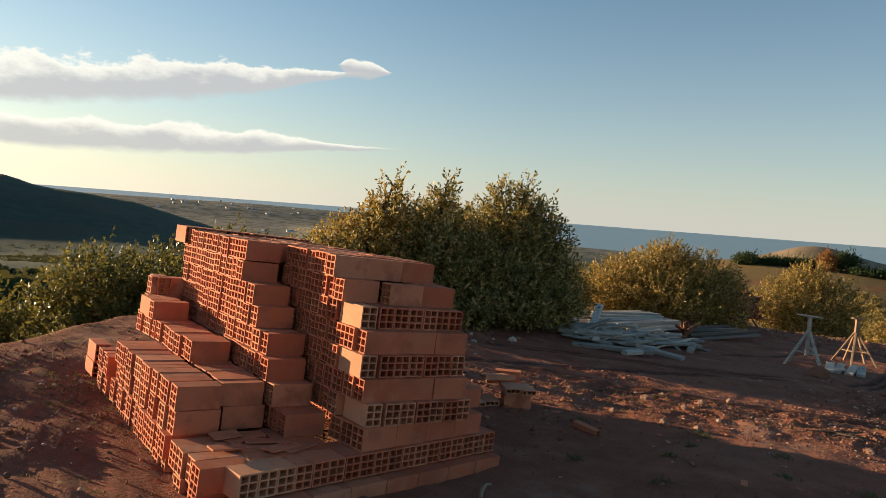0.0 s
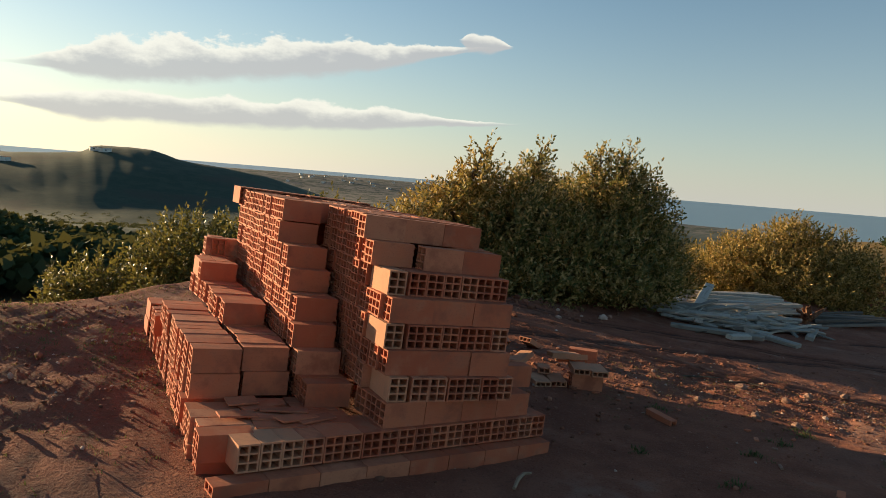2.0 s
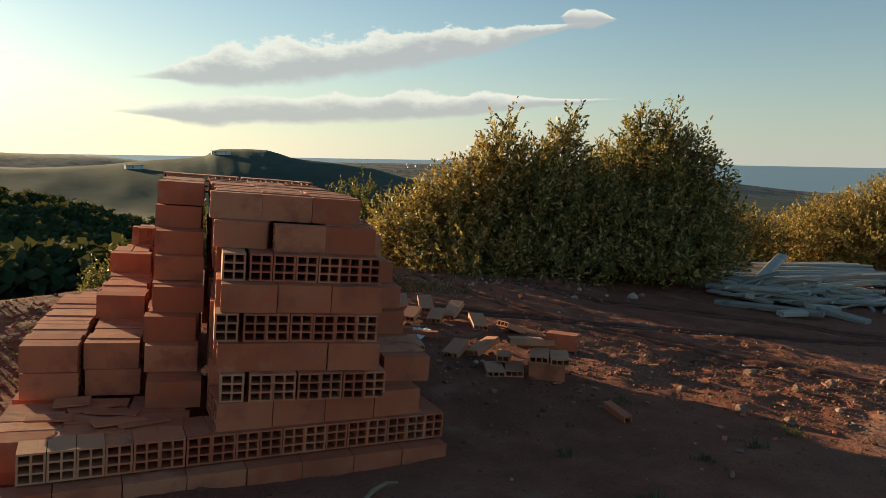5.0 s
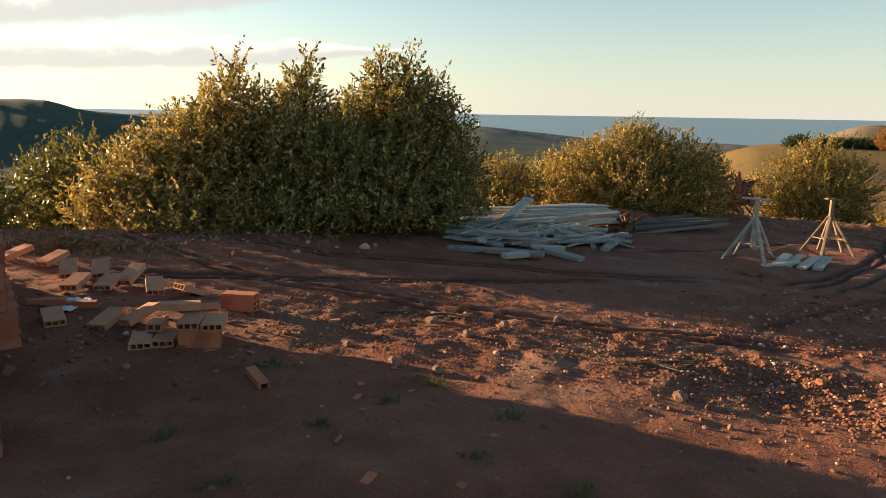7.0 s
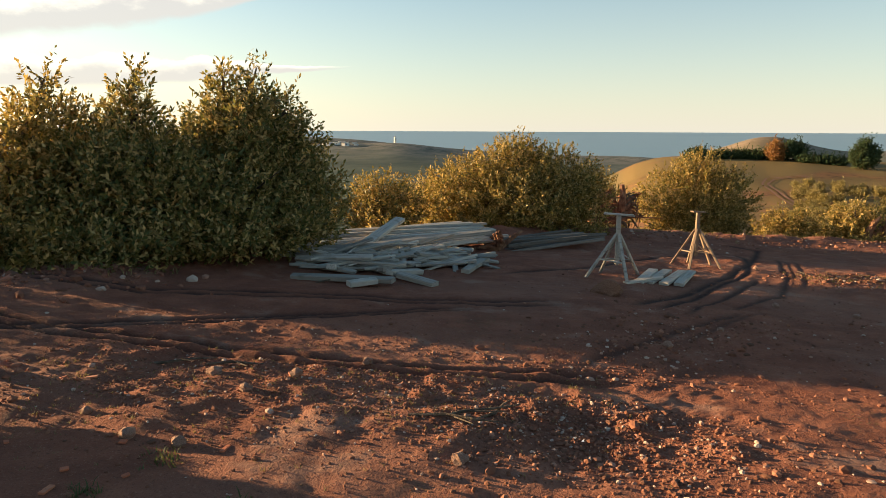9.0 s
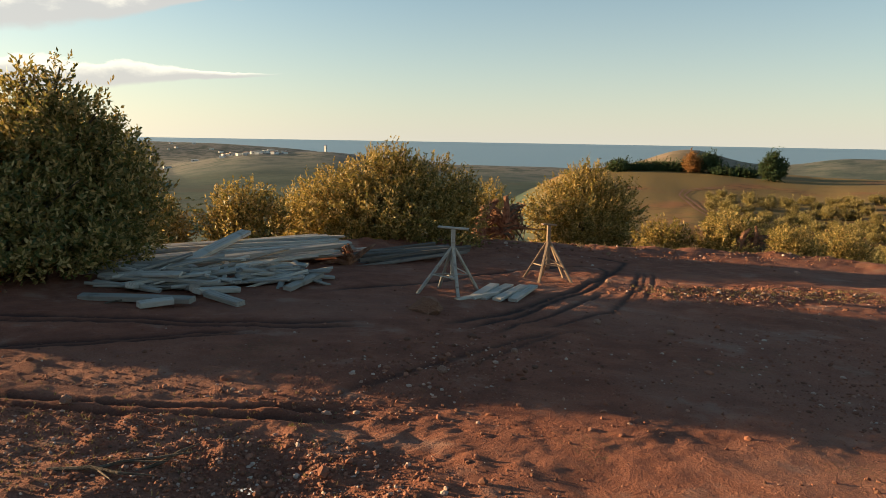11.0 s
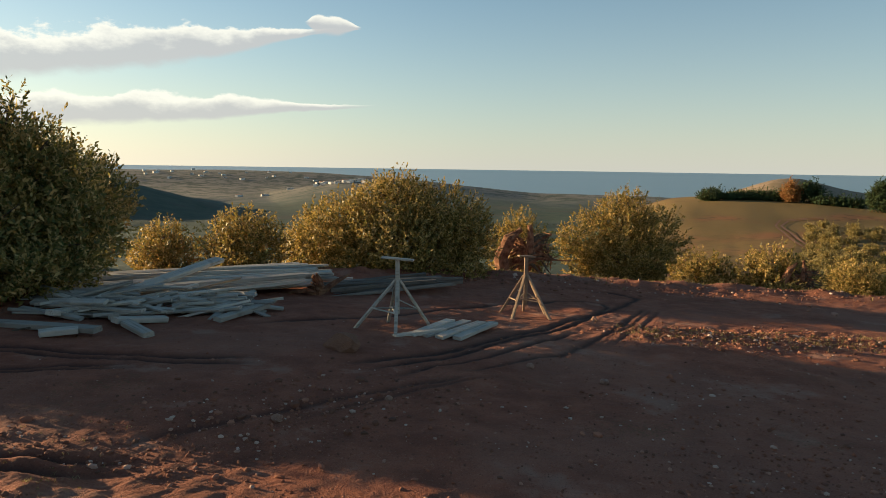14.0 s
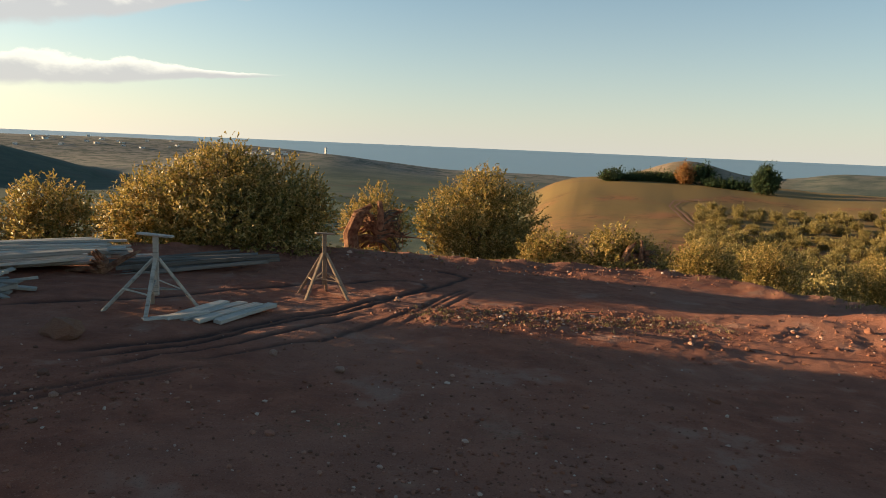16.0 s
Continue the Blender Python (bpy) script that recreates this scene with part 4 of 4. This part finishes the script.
def plank(name, x, y, lift, length, wide, thick, yaw, tip=0.0, roll=0.0, mat=None, group="", label="weathered grey timber plank lying in the wood pile"):
    key = (round(length, 1), wide, thick)
    if key not in PLANKS:
        PLANKS[key] = plank_mesh(key[0], wide, thick, len(PLANKS) + 1, 0.01 * key[0] / 3)
        PLANKS[key].materials.append(mat or M_GREY_WOOD)
    ob = new(name, PLANKS[key])
    ob.matrix_world = pose(x, y, ground_z(x, y) + lift, roll, tip, yaw)
    return tagged(ob, label, "plank", group)


WOOD = "timber in the wood pile"
rr = random.Random(21)
# long layer, laid aslant and climbing towards the back
for i in range(60):
    f = (i % 15) / 14
    lvl = i // 15
    x, y = 3.62 + 0.32 * f + rr.uniform(-0.3, 0.3), 14.95 + 1.45 * f + rr.uniform(-0.06, 0.06)
    plank("timber", x, y, 0.04 + lvl * 0.085 * (0.45 + 0.55 * f), rr.choice((3.2, 3.6, 4.0, 4.4)), rr.choice((0.09, 0.12, 0.15)), rr.choice((0.04, 0.06)), 31 + 3 * f + rr.uniform(-3.5, 3.5), 1.6 + rr.uniform(-0.8, 0.8), rr.uniform(-8, 8), group=WOOD, label="long weathered grey timber beam in the wood pile")
plank("timber", 3.70, 14.60, 0.22, 4.2, 0.15, 0.07, 33, -0.5, 4, group=WOOD, label="long weathered grey timber beam in the wood pile")
plank("timber", 4.35, 15.00, 0.13, 2.6, 0.20, 0.05, 40, 0, -8, group=WOOD, label="wide pale board along the wood pile")
plank("timber", 3.48, 15.35, 0.30, 2.3, 0.19, 0.08, 74, -4.5, 10, group=WOOD, label="pale grey beam lying aslant across the wood pile")
# the heap of short pieces before it
for i in range(92):
    t, s = rr.random(), rr.random()
    x, y = 2.75 + 2.0 * t + rr.uniform(-0.15, 0.15), 12.55 + 1.1 * t + (1.0 - 0.2 * t) * s
    plank("timber_offcut", x, y, 0.04 + 0.26 * rr.random() * (0.25 + 0.75 * s), rr.choice((0.5, 0.7, 0.9, 1.2, 1.5)), rr.choice((0.06, 0.085, 0.11)), rr.choice((0.025, 0.04)), rr.choice((rr.uniform(5, 50), rr.uniform(-30, 40), rr.uniform(-80, 100))), rr.uniform(-11, 11), rr.uniform(-25, 25), group=WOOD, label="short weathered grey offcut in the wood pile")
for x, y, ln, yaw, tip in ((3.06, 12.0, 1.4, -12, 0), (4.05, 12.2, 0.7, -45, 3), (5.0, 13.5, 1.1, 67, 0), (2.88, 12.75, 0.6, 87, 14), (3.55, 12.75, 0.6, 110, 12), (3.9, 12.7, 0.7, 50, 8), (3.35, 11.75, 0.4, 30, 0)):
    plank("timber", x, y, 0.06, ln, 0.13, 0.07, yaw, tip, 6, group=WOOD, label="weathered grey timber post beside the wood pile")
# darker poles beyond it
for i in range(12):
    plank("pole", 6.8 + rr.uniform(-0.25, 0.25), 16.7 + (i % 6) * 0.17, 0.06 + 0.10 * (i // 6), rr.choice((2.3, 2.9)), 0.075, 0.07, rr.uniform(24, 38), rr.uniform(-2, 2), rr.uniform(-20, 20), mat=M_DARK_WOOD, group="poles beside the wood pile", label="dark weathered pole lying by the wood pile")
# split root wood at the joint of the two heaps
chunk = empty("root_chunk", pose(5.67, 16.0, ground_z(5.67, 16.0) + 0.02), "rust-brown splintered root chunk beside the timber", "root")
for _ in range(12):
    bm = bmesh.new()
    e = Vector((rr.gauss(0, 0.25), rr.gauss(0, 0.15), rr.uniform(0, 0.42)))
    tube(bm, [(0, 0, 0), tuple(e * 0.5 + Vector((0.05, 0, 0.05))), tuple(e)], [0.07, 0.05, 0.02], 6)
    part("root", bm, M_ROOT, chunk)
tangle = empty("root_tangle", pose(-1.75, 9.75, ground_z(-1.75, 9.75) - 0.02), "tangle of thin rust-brown torn roots on the bank", "root")
for _ in range(34):
    bm = bmesh.new()
    p = Vector((rr.gauss(0, 0.32), rr.gauss(0, 0.16), 0.0))
    q = p + Vector((rr.uniform(-0.3, 0.1), rr.gauss(0, 0.12), rr.uniform(0.04, 0.16)))
    e = q + Vector((rr.uniform(-0.3, 0.0), rr.gauss(0, 0.12), rr.uniform(-0.14, 0.02)))
    tube(bm, [tuple(p), tuple(q), tuple(e)], [0.014, 0.012, 0.005], 5)
    part("root", bm, M_ROOT, tangle)
# boards laid beside the first trestle
for i in range(4):
    plank("board", 7.66 + i * 0.21, 13.36 - i * 0.02 + 0.07 * (i % 2), 0.04 + 0.004 * i, 1.1, 0.15, 0.05, 54 + rr.uniform(-6, 6), 0, 0, group="boards by the trestle", label="pale grey short board lying on the earth")
plank("board", 7.50, 13.00, 0.03, 0.8, 0.10, 0.05, 30, group="boards by the trestle", label="narrow pale timber batten lying on the earth")


def trestle(x, y, top, spread, feet, label, head_yaw, head, mat):
    """A stand of raked timber legs about a post, with ties and a head board."""
    z0 = ground_z(x, y)
    ob = empty("timber_trestle", pose(x, y, z0), label, "trestle", "timber trestles")
    h = top - z0

    def bar(name, p, q, wide, thick):
        p, q = Vector(p), Vector(q)
        bm = bmesh.new()
        d = q - p
        m = Matrix.Translation((p + q) / 2) @ d.to_track_quat("X", "Z").to_matrix().to_4x4()
        box(bm, m, d.length, wide, thick, 0.006)
        part(name, bm, mat, ob)

    bar("post", (0, 0, h * 0.20), (0, 0, h), 0.062, 0.062)
    tips = []
    for a, s in feet:
        fx, fy = spread * s * math.cos(radians(a)), spread * s * math.sin(radians(a))
        fz = ground_z(x + fx, y + fy) - z0
        bar("leg", (fx, fy, fz - 0.02), (0.03 * math.cos(radians(a)), 0.03 * math.sin(radians(a)), h * 0.70), 0.046, 0.038)
        tips.append((fx * 0.62, fy * 0.62, fz + h * 0.27))
    for p, q in zip(tips, tips[1:] + tips[:1]):
        bar("tie", p, q, 0.028, 0.018)
    for p in tips[::2]:
        bar("brace", p, (0, 0, h * 0.42), 0.028, 0.018)
    c, s = math.cos(radians(head_yaw)) * head / 2, math.sin(radians(head_yaw)) * head / 2
    bar("head_board", (-c, -s, h + 0.025), (c, s, h + 0.0), 0.10, 0.026)
    return ob


trestle(7.18, 13.35, 0.0, 0.58, ((-90, 0.98), (208, 1.12), (33, 0.95), (112, 0.7)), "weathered grey timber trestle with raked legs and head board", -14, 0.46, M_GREY_WOOD)
trestle(9.25, 15.25, -0.19, 0.47, ((-34, 1.0), (161, 0.92), (-125, 1.0), (85, 0.9), (25, 0.9)), "brown timber trestle with a small square head", 20, 0.30, M_TAN_WOOD)

# ---- uprooted stump on the bank ----


def stump(x, y, top, label, seed, scale=1.0):
    rr = random.Random(seed)
    z0 = ground_z(x, y) - 0.1
    ob = empty("tree_stump", pose(x, y, z0), label, "stump", "uprooted stumps")
    h = top - z0
    bm = bmesh.new()
    tube(bm, [(-0.35 * scale, 0, 0), (-0.42 * scale, 0.05, h * 0.4), (-0.25 * scale, 0, h * 0.75), (0.0, 0, h * 0.92)], [0.17 * scale, 0.15 * scale, 0.13 * scale, 0.05 * scale], 9)
    part("trunk", bm, M_ROOT, ob)
    bm = bmesh.new()
    tube(bm, [(0.18 * scale, -0.1, h * 0.5), (0.19 * scale, -0.1, h * 0.8), (0.16 * scale, -0.1, h)], [0.09 * scale, 0.07 * scale, 0.05 * scale], 7)
    part("snag", bm, M_ROOT, ob)
    for i in range(9):
        a = rr.uniform(0, 6.28)
        for _ in range(9):
            bm = bmesh.new()
            p = Vector((0.15 * scale, 0, h * rr.uniform(0.3, 0.6)))
            q = p + Vector((math.cos(a) * rr.uniform(0.2, 0.55), math.sin(a) * 0.4, rr.uniform(-0.3, 0.35))) * scale
            k = q + Vector((rr.gauss(0, 0.2), rr.gauss(0, 0.15), rr.uniform(-0.35, 0.15))) * scale
            tube(bm, [tuple(p), tuple((p + q) / 2 + Vector((0, 0, 0.08))), tuple(q), tuple(k)], [0.045 * scale, 0.04 * scale, 0.024 * scale, 0.008], 6)
            part("root", bm, M_ROOT if i % 3 else M_BARK, ob)
    return ob


stump(10.4, 24.2, -0.38, "uprooted tree stump with tangled rust-brown roots", 4, 1.4)
stump(17.5, 21.9, -1.05, "broken red-brown brush and roots on the bank", 9, 0.7)

# ---- stones and clods ----
def rock_mesh(seed, flat=0.7):
    rr = random.Random(seed)
    bm = bmesh.new()
    bmesh.ops.create_icosphere(bm, subdivisions=2, radius=1.0)
    off = Vector((rr.uniform(0, 50), rr.uniform(0, 50), rr.uniform(0, 50)))
    for v in bm.verts:
        v.co *= 1 + 0.45 * noise.noise(v.co * 1.2 + off) + 0.2 * noise.noise(v.co * 3 + off)
        v.co.z *= flat
    return mesh_of("stone", bm)


ROCKS = [rock_mesh(s) for s in range(5)]
for i, me in enumerate(ROCKS):
    me.materials.append(M_STONE if i % 2 else M_CLOD)
rr = random.Random(99)


def stone(x, y, r, k, label, name="stone"):
    ob = new(name, ROCKS[k])
    ob.matrix_world = pose(x, y, ground_z(x, y) + r * 0.3, rr.uniform(-20, 20), rr.uniform(-20, 20), rr.uniform(0, 360)) @ Matrix.Diagonal((r, r * rr.uniform(0.7, 1.1), r, 1))
    return tagged(ob, label, name, "stones on the yard")


for x, y, r in ((2.31, 6.80, 0.055), (2.62, 6.72, 0.05), (2.48, 8.0, 0.06), (2.8, 7.6, 0.05), (3.1, 7.9, 0.05), (10.44, 15.28, 0.07), (7.25, 9.9, 0.04), (3.6, 8.3, 0.05), (1.9, 7.2, 0.04), (4.2, 6.5, 0.05), (8.8, 11.6, 0.05), (9.5, 11.0, 0.05), (6.4, 9.2, 0.05)):
    stone(x, y, r, rr.choice((1, 3)), "pale rounded stone on the red earth")
stone(6.6, 11.85, 0.21, 2, "large red-brown clod of earth", "clod")


def scatter_clods():
    """Crumbs of earth and gravel, thickest where the soil was churned."""
    rr = random.Random(17)
    base = bmesh.new()
    bmesh.ops.create_icosphere(base, subdivisions=1, radius=1.0)
    vs = [v.co.copy() for v in base.verts]
    fs = [tuple(v.index for v in f.verts) for f in base.faces]
    base.free()
    verts, faces = [], []
    zones = [((1.8, 8.2), (5.4, 7.4), 0.7, 5600, 0.0105), ((4.6, 7.4), (5.6, 6.6), 0.5, 2800, 0.0115), ((11.0, 14.0), (14.0, 14.4), 0.45, 1700, 0.019), ((-4.0, 3.2), (-2.7, 6.5), 0.9, 2400, 0.012),
             ((5.4, 8.6), (7.6, 10.2), 0.5, 800, 0.016), ((14, 13.4), (18, 13.4), 0.6, 300, 0.024), ((-2.4, 10.2), (0.5, 11.6), 0.5, 500, 0.03), ((8, 20), (19, 20.5), 0.8, 700, 0.03),
             ((0, 6), (14, 12), 3.5, 3500, 0.010), ((8.5, 7.6), (13.5, 10.6), 1.6, 1600, 0.011), ((8.0, 7.0), (14.0, 10.6), 2.2, 1100, 0.015), ((9.5, 8.6), (11.5, 8.2), 0.35, 500, 0.014), ((-1.0, 6.6), (1.4, 7.6), 0.7, 350, 0.02)]
    for (x0, y0), (x1, y1), wide, count, size in zones:
        for _ in range(count):
            t = rr.random()
            x, y = x0 + (x1 - x0) * t + rr.gauss(0, wide), y0 + (y1 - y0) * t + rr.gauss(0, wide)
            s = size * rr.lognormvariate(-0.25, 0.45)
            if abs(y - float(np.interp(x, [-2.2, -1.2, 0.25, 3.1, 5.6, 7.4], [11.2, 10.2, 9.25, 8.6, 7.9, 7.2]))) < 0.26:
                continue
            verts.append((x, y, s))
    P = np.array(verts)
    zz = height(P[:, 0], P[:, 1])
    out = []
    for (x, y, s), z in zip(verts, zz):
        o = len(out)
        a = rr.uniform(0, 6.28)
        ca, sa = math.cos(a), math.sin(a)
        kx, ky, kz = rr.uniform(0.7, 1.4), rr.uniform(0.6, 1.1), rr.uniform(0.5, 0.9)
        for v in vs:
            j = s * rr.uniform(0.75, 1.25)
            px, py = v.x * kx * j, v.y * ky * j
            out.append((x + ca * px - sa * py, y + sa * px + ca * py, z + v.z * kz * j + s * 0.2))
        faces += [tuple(i + o for i in f) for f in fs]
    me = bpy.data.meshes.new("clods")
    me.from_pydata(out, [], faces)
    me.update()
    tagged(part("clods", me, M_CRUMB), "loose crumbs of red earth and gravel", "gravel", kind="stuff")


def crumb_shader(n):
    c = n.ramp(island_of(n), (0.0, (0.14, 0.07, 0.045)), (0.6, (0.24, 0.098, 0.058)), (0.88, (0.33, 0.155, 0.098)), (1.0, (0.50, 0.38, 0.30)))
    return surface(n, c, 0.95, n.noise(place_of(n), 60, 3), 0.004, spec=0.15)


M_CRUMB = material("crumbs", crumb_shader)
scatter_clods()

# litter on the bare earth by the pile: shards of clay and scraps
rr = random.Random(31)
for i in range(34):
    x, y = rr.uniform(-0.2, 3.2), rr.uniform(4.2, 8.0)
    if along(np.array([x]), np.array([y]), [(-1.6, 4.4), (0.6, 5.8)])[0] < 1.05:
        continue
    bm = bmesh.new()
    box(bm, Matrix.Identity(4), rr.uniform(0.03, 0.10), rr.uniform(0.02, 0.05), 0.012, 0.002)
    ob = part("clay_shard", bm, M_BRICK if i % 4 else M_STONE, None, "", pose(x, y, ground_z(x, y) + 0.008, rr.uniform(-10, 10), rr.uniform(-10, 10), rr.uniform(0, 180)))
    tagged(ob, "small broken clay shard on the earth", "shard", "litter by the pile")
bm = bmesh.new()
tube(bm, [(-0.13, 0, 0.01), (-0.04, 0.03, 0.03), (0.06, 0.05, 0.03), (0.13, 0.04, 0.015)], [0.012, 0.014, 0.012, 0.008], 6)
ob = part("stick", bm, M_TAN_WOOD, None, "", pose(0.42, 4.62, ground_z(0.42, 4.62) + 0.01, 0, 0, 62))
tagged(ob, "pale bent stick lying before the pile", "stick")
for x, y, s in ((-0.55, 7.75, 0.10), (-0.5, 7.5, 0.06)):
    bm = bmesh.new()
    bmesh.ops.create_grid(bm, x_segments=4, y_segments=4, size=s)
    for v in bm.verts:
        v.co.z = 0.35 * s * noise.noise(v.co * 30) + 0.02
    bmesh.ops.solidify(bm, geom=bm.faces[:], thickness=0.003)
    ob = part("plastic_scrap", bm, M_RAG, None, "", pose(x, y, ground_z(x, y) + 0.01, 0, 0, rr.uniform(0, 90)))
    tagged(ob, "crumpled pale plastic scrap on the earth", "scrap")

# ---- weeds and dry grass ----
def blades(rr, spots):
    """Bent blades of grass at (x, y, size)."""
    P = np.array([(x, y) for x, y, _ in spots])
    zz = height(P[:, 0], P[:, 1])
    verts, faces = [], []
    for (x, y, s), z in zip(spots, zz):
        for _ in range(6):
            a, lean = rr.uniform(0, 6.28), rr.uniform(0.15, 0.9)
            ln = s * rr.uniform(0.6, 1.3)
            d = Vector((math.cos(a) * lean, math.sin(a) * lean, 1)).normalized()
            w_ = Vector((-math.sin(a), math.cos(a), 0)) * s * 0.07
            p = Vector((x + rr.gauss(0, s * 0.35), y + rr.gauss(0, s * 0.35), z - 0.005))
            q = p + d * ln * 0.55
            t = p + d * ln + Vector((math.cos(a), math.sin(a), -0.6)) * ln * 0.22
            o = len(verts)
            verts += [tuple(v) for v in (p - w_, p + w_, q + w_ * 0.7, q - w_ * 0.7, t)]
            faces += [(o, o + 1, o + 2, o + 3), (o + 3, o + 2, o + 4)]
    me = bpy.data.meshes.new("blades")
    me.from_pydata(verts, [], faces)
    me.update()
    return me


def grass_patch():
    rr = random.Random(61)
    spots = []
    for _ in range(350):
        spots.append((rr.uniform(-5.2, -2.6), rr.uniform(2.4, 8.0), rr.uniform(0.02, 0.045)))
    for _ in range(1400):
        az = radians(rr.uniform(-60, 75))
        d = float(np.interp(math.degrees(az), [a for a, _ in RIM], [b for _, b in RIM])) + rr.gauss(0.4, 0.6)
        spots.append((HUB[0] - d * math.sin(az), HUB[1] + d * math.cos(az), rr.uniform(0.05, 0.13)))
    for _ in range(500):
        spots.append((rr.gauss(-1.8, 0.5), rr.gauss(9.9, 0.3), rr.uniform(0.04, 0.09)))
    for _ in range(900):
        spots.append((rr.uniform(1.0, 5.5), rr.gauss(7.6, 0.6), rr.uniform(0.015, 0.035)))
    for _ in range(500):
        spots.append((rr.uniform(10.5, 15.5), rr.gauss(14.1, 0.35), rr.uniform(0.03, 0.07)))
    tagged(part("grass", blades(rr, spots), M_STRAW), "sparse dry grass on the red earth", "grass", kind="stuff")


M_STRAW = material("dry grass", leaf_shader((0.10, 0.085, 0.03), (0.24, 0.17, 0.08), (0.38, 0.27, 0.14), 0.3, 0.7))
M_WEED = material("green weed", leaf_shader((0.05, 0.075, 0.03), (0.08, 0.11, 0.045), (0.12, 0.14, 0.06), 0.3, 0.6))
grass_patch()
# low green blades in patches beside the pile, added to shade the earth
rr = random.Random(62)
spots = []
while len(spots) < 5200:
    x, y = rr.uniform(-6.0, -1.2), rr.uniform(1.6, 8.6)
    if rr.random() < 0.35 + 1.6 * noise.noise(Vector((x * 0.5, y * 1.3, 4.0))):
        spots.append((x, y, rr.uniform(0.012, 0.034)))
tagged(part("low_weeds", blades(rr, spots), M_WEED), "thin low green blades added to darken the red earth", "weeds", kind="stuff")
rr = random.Random(73)
for x, y in ((2.05, 5.75), (2.35, 6.15), (1.75, 5.05), (2.9, 5.5), (1.2, 5.6), (3.4, 5.2), (2.1, 4.7), (2.6, 6.5), (1.5, 6.7), (3.1, 6.0)):
    ob = part("weed_tuft", blades(rr, [(x + rr.gauss(0, 0.05), y + rr.gauss(0, 0.04), rr.uniform(0.03, 0.06)) for _ in range(14)]), M_WEED)
    tagged(ob, "small green weed tuft on bare earth", "weed", "weed tufts")
# fallen twigs
for i, (x, y, yaw, ln) in enumerate(((4.35, 7.2, 15, 0.7), (4.5, 7.3, 40, 0.5), (4.2, 7.05, -20, 0.6), (2.1, 8.3, 5, 0.6), (2.6, 8.15, -10, 0.5), (11.1, 14.9, 60, 0.5), (13.5, 14.7, 20, 0.6), (2.9, 12.0, 30, 0.4))):
    bm = bmesh.new()
    tube(bm, [(-ln / 2, 0, 0.01), (-ln * 0.1, 0.04 * (-1) ** i, 0.03), (ln * 0.2, 0.02, 0.03), (ln / 2, 0.07, 0.012)], [0.011, 0.012, 0.009, 0.004], 6)
    tube(bm, [(0, 0.02, 0.03), (ln * 0.25, -0.08, 0.045)], [0.007, 0.003], 5)
    ob = part("twig", bm, M_BARK, None, "", pose(x, y, ground_z(x, y), 0, 0, yaw))
    tagged(ob, "thin broken twig lying on the earth", "twig", "fallen twigs")

# ---- far houses ----


def house(bearing, dist, w_, d_, h_, seed):
    x, y = 5 - dist * math.sin(radians(bearing)), 3.5 + dist * math.cos(radians(bearing))
    ob = empty("far_house", pose(x, y, ground_z(x, y) - 0.5, 0, 0, seed * 37 % 90), "small white rendered house far off on the slope", "house", "far village houses")
    bm = bmesh.new()
    box(bm, pose(0, 0, h_ / 2), w_, d_, h_)
    wall = part("wall", bm, M_WALL, ob)
    bm = bmesh.new()
    box(bm, pose(0, 0, h_ + 0.25), w_ * 1.05, d_ * 1.05, 0.5)
    part("roof", bm, M_ROOF if seed % 3 else M_WALL, ob)
    bm = bmesh.new()
    box(bm, pose(-w_ * 0.2, -d_ / 2, h_ * 0.55), w_ * 0.18, 0.2, h_ * 0.3)
    part("window", bm, M_PANE, wall)


rr = random.Random(44)
for i in range(46):
    b = rr.choice((rr.uniform(4, 9), rr.uniform(6, 24), rr.uniform(10, 22)))
    house(b, rr.uniform(2150, 2560) if b > 9 else rr.uniform(1380, 1480), rr.uniform(7, 15), rr.uniform(6, 9), rr.uniform(3.5, 6), i)
for i, (b, d) in enumerate(((43.4, 820), (43.0, 815), (37.2, 860), (36.6, 850), (13, 1400), (15, 1350), (11, 1500), (0.9, 1490))):
    house(b, d, 12 if d < 1000 else 14 if i != 7 else 4, 7 if i != 7 else 4, 4 if i != 7 else 13, 60 + i)


# ---- wheel track over the facing field ----
def track_strip(pts, wide):
    """A worn earth strip laid on the slope through points of the plan."""
    bm = bmesh.new()
    dense = []
    for (x0, y0), (x1, y1) in zip(pts, pts[1:]):
        dense += [(x0 + (x1 - x0) * s / 6, y0 + (y1 - y0) * s / 6) for s in range(6)]
    dense.append(pts[-1])
    rows = []
    for i, (x, y) in enumerate(dense):
        a, b = dense[max(i - 1, 0)], dense[min(i + 1, len(dense) - 1)]
        d = Vector((b[0] - a[0], b[1] - a[1], 0)).normalized()
        side = Vector((-d.y, d.x, 0)) * wide / 2
        rows.append([bm.verts.new((x + k * side.x, y + k * side.y, ground_z(x + k * side.x, y + k * side.y) + 0.22)) for k in (-1, -0.3, 0.3, 1)])
    for r0, r1 in zip(rows, rows[1:]):
        for k in range(3):
            bm.faces.new((r0[k], r0[k + 1], r1[k + 1], r1[k]))
    bmesh.ops.recalc_face_normals(bm, faces=bm.faces)
    return bm


for off in (-0.9, 0.9):
    ob = part("track", track_strip([(96.5 + off, 150), (99.6 + off, 167.6), (108.3 + off, 191.9), (115.3 + off, 211.5), (123 + off, 222.8 - off), (130, 225.5 - off), (137.8, 226.8 - off)], 0.6), M_CLOD)
    tagged(ob, "worn red earth wheel track over the field", "track", kind="structure")
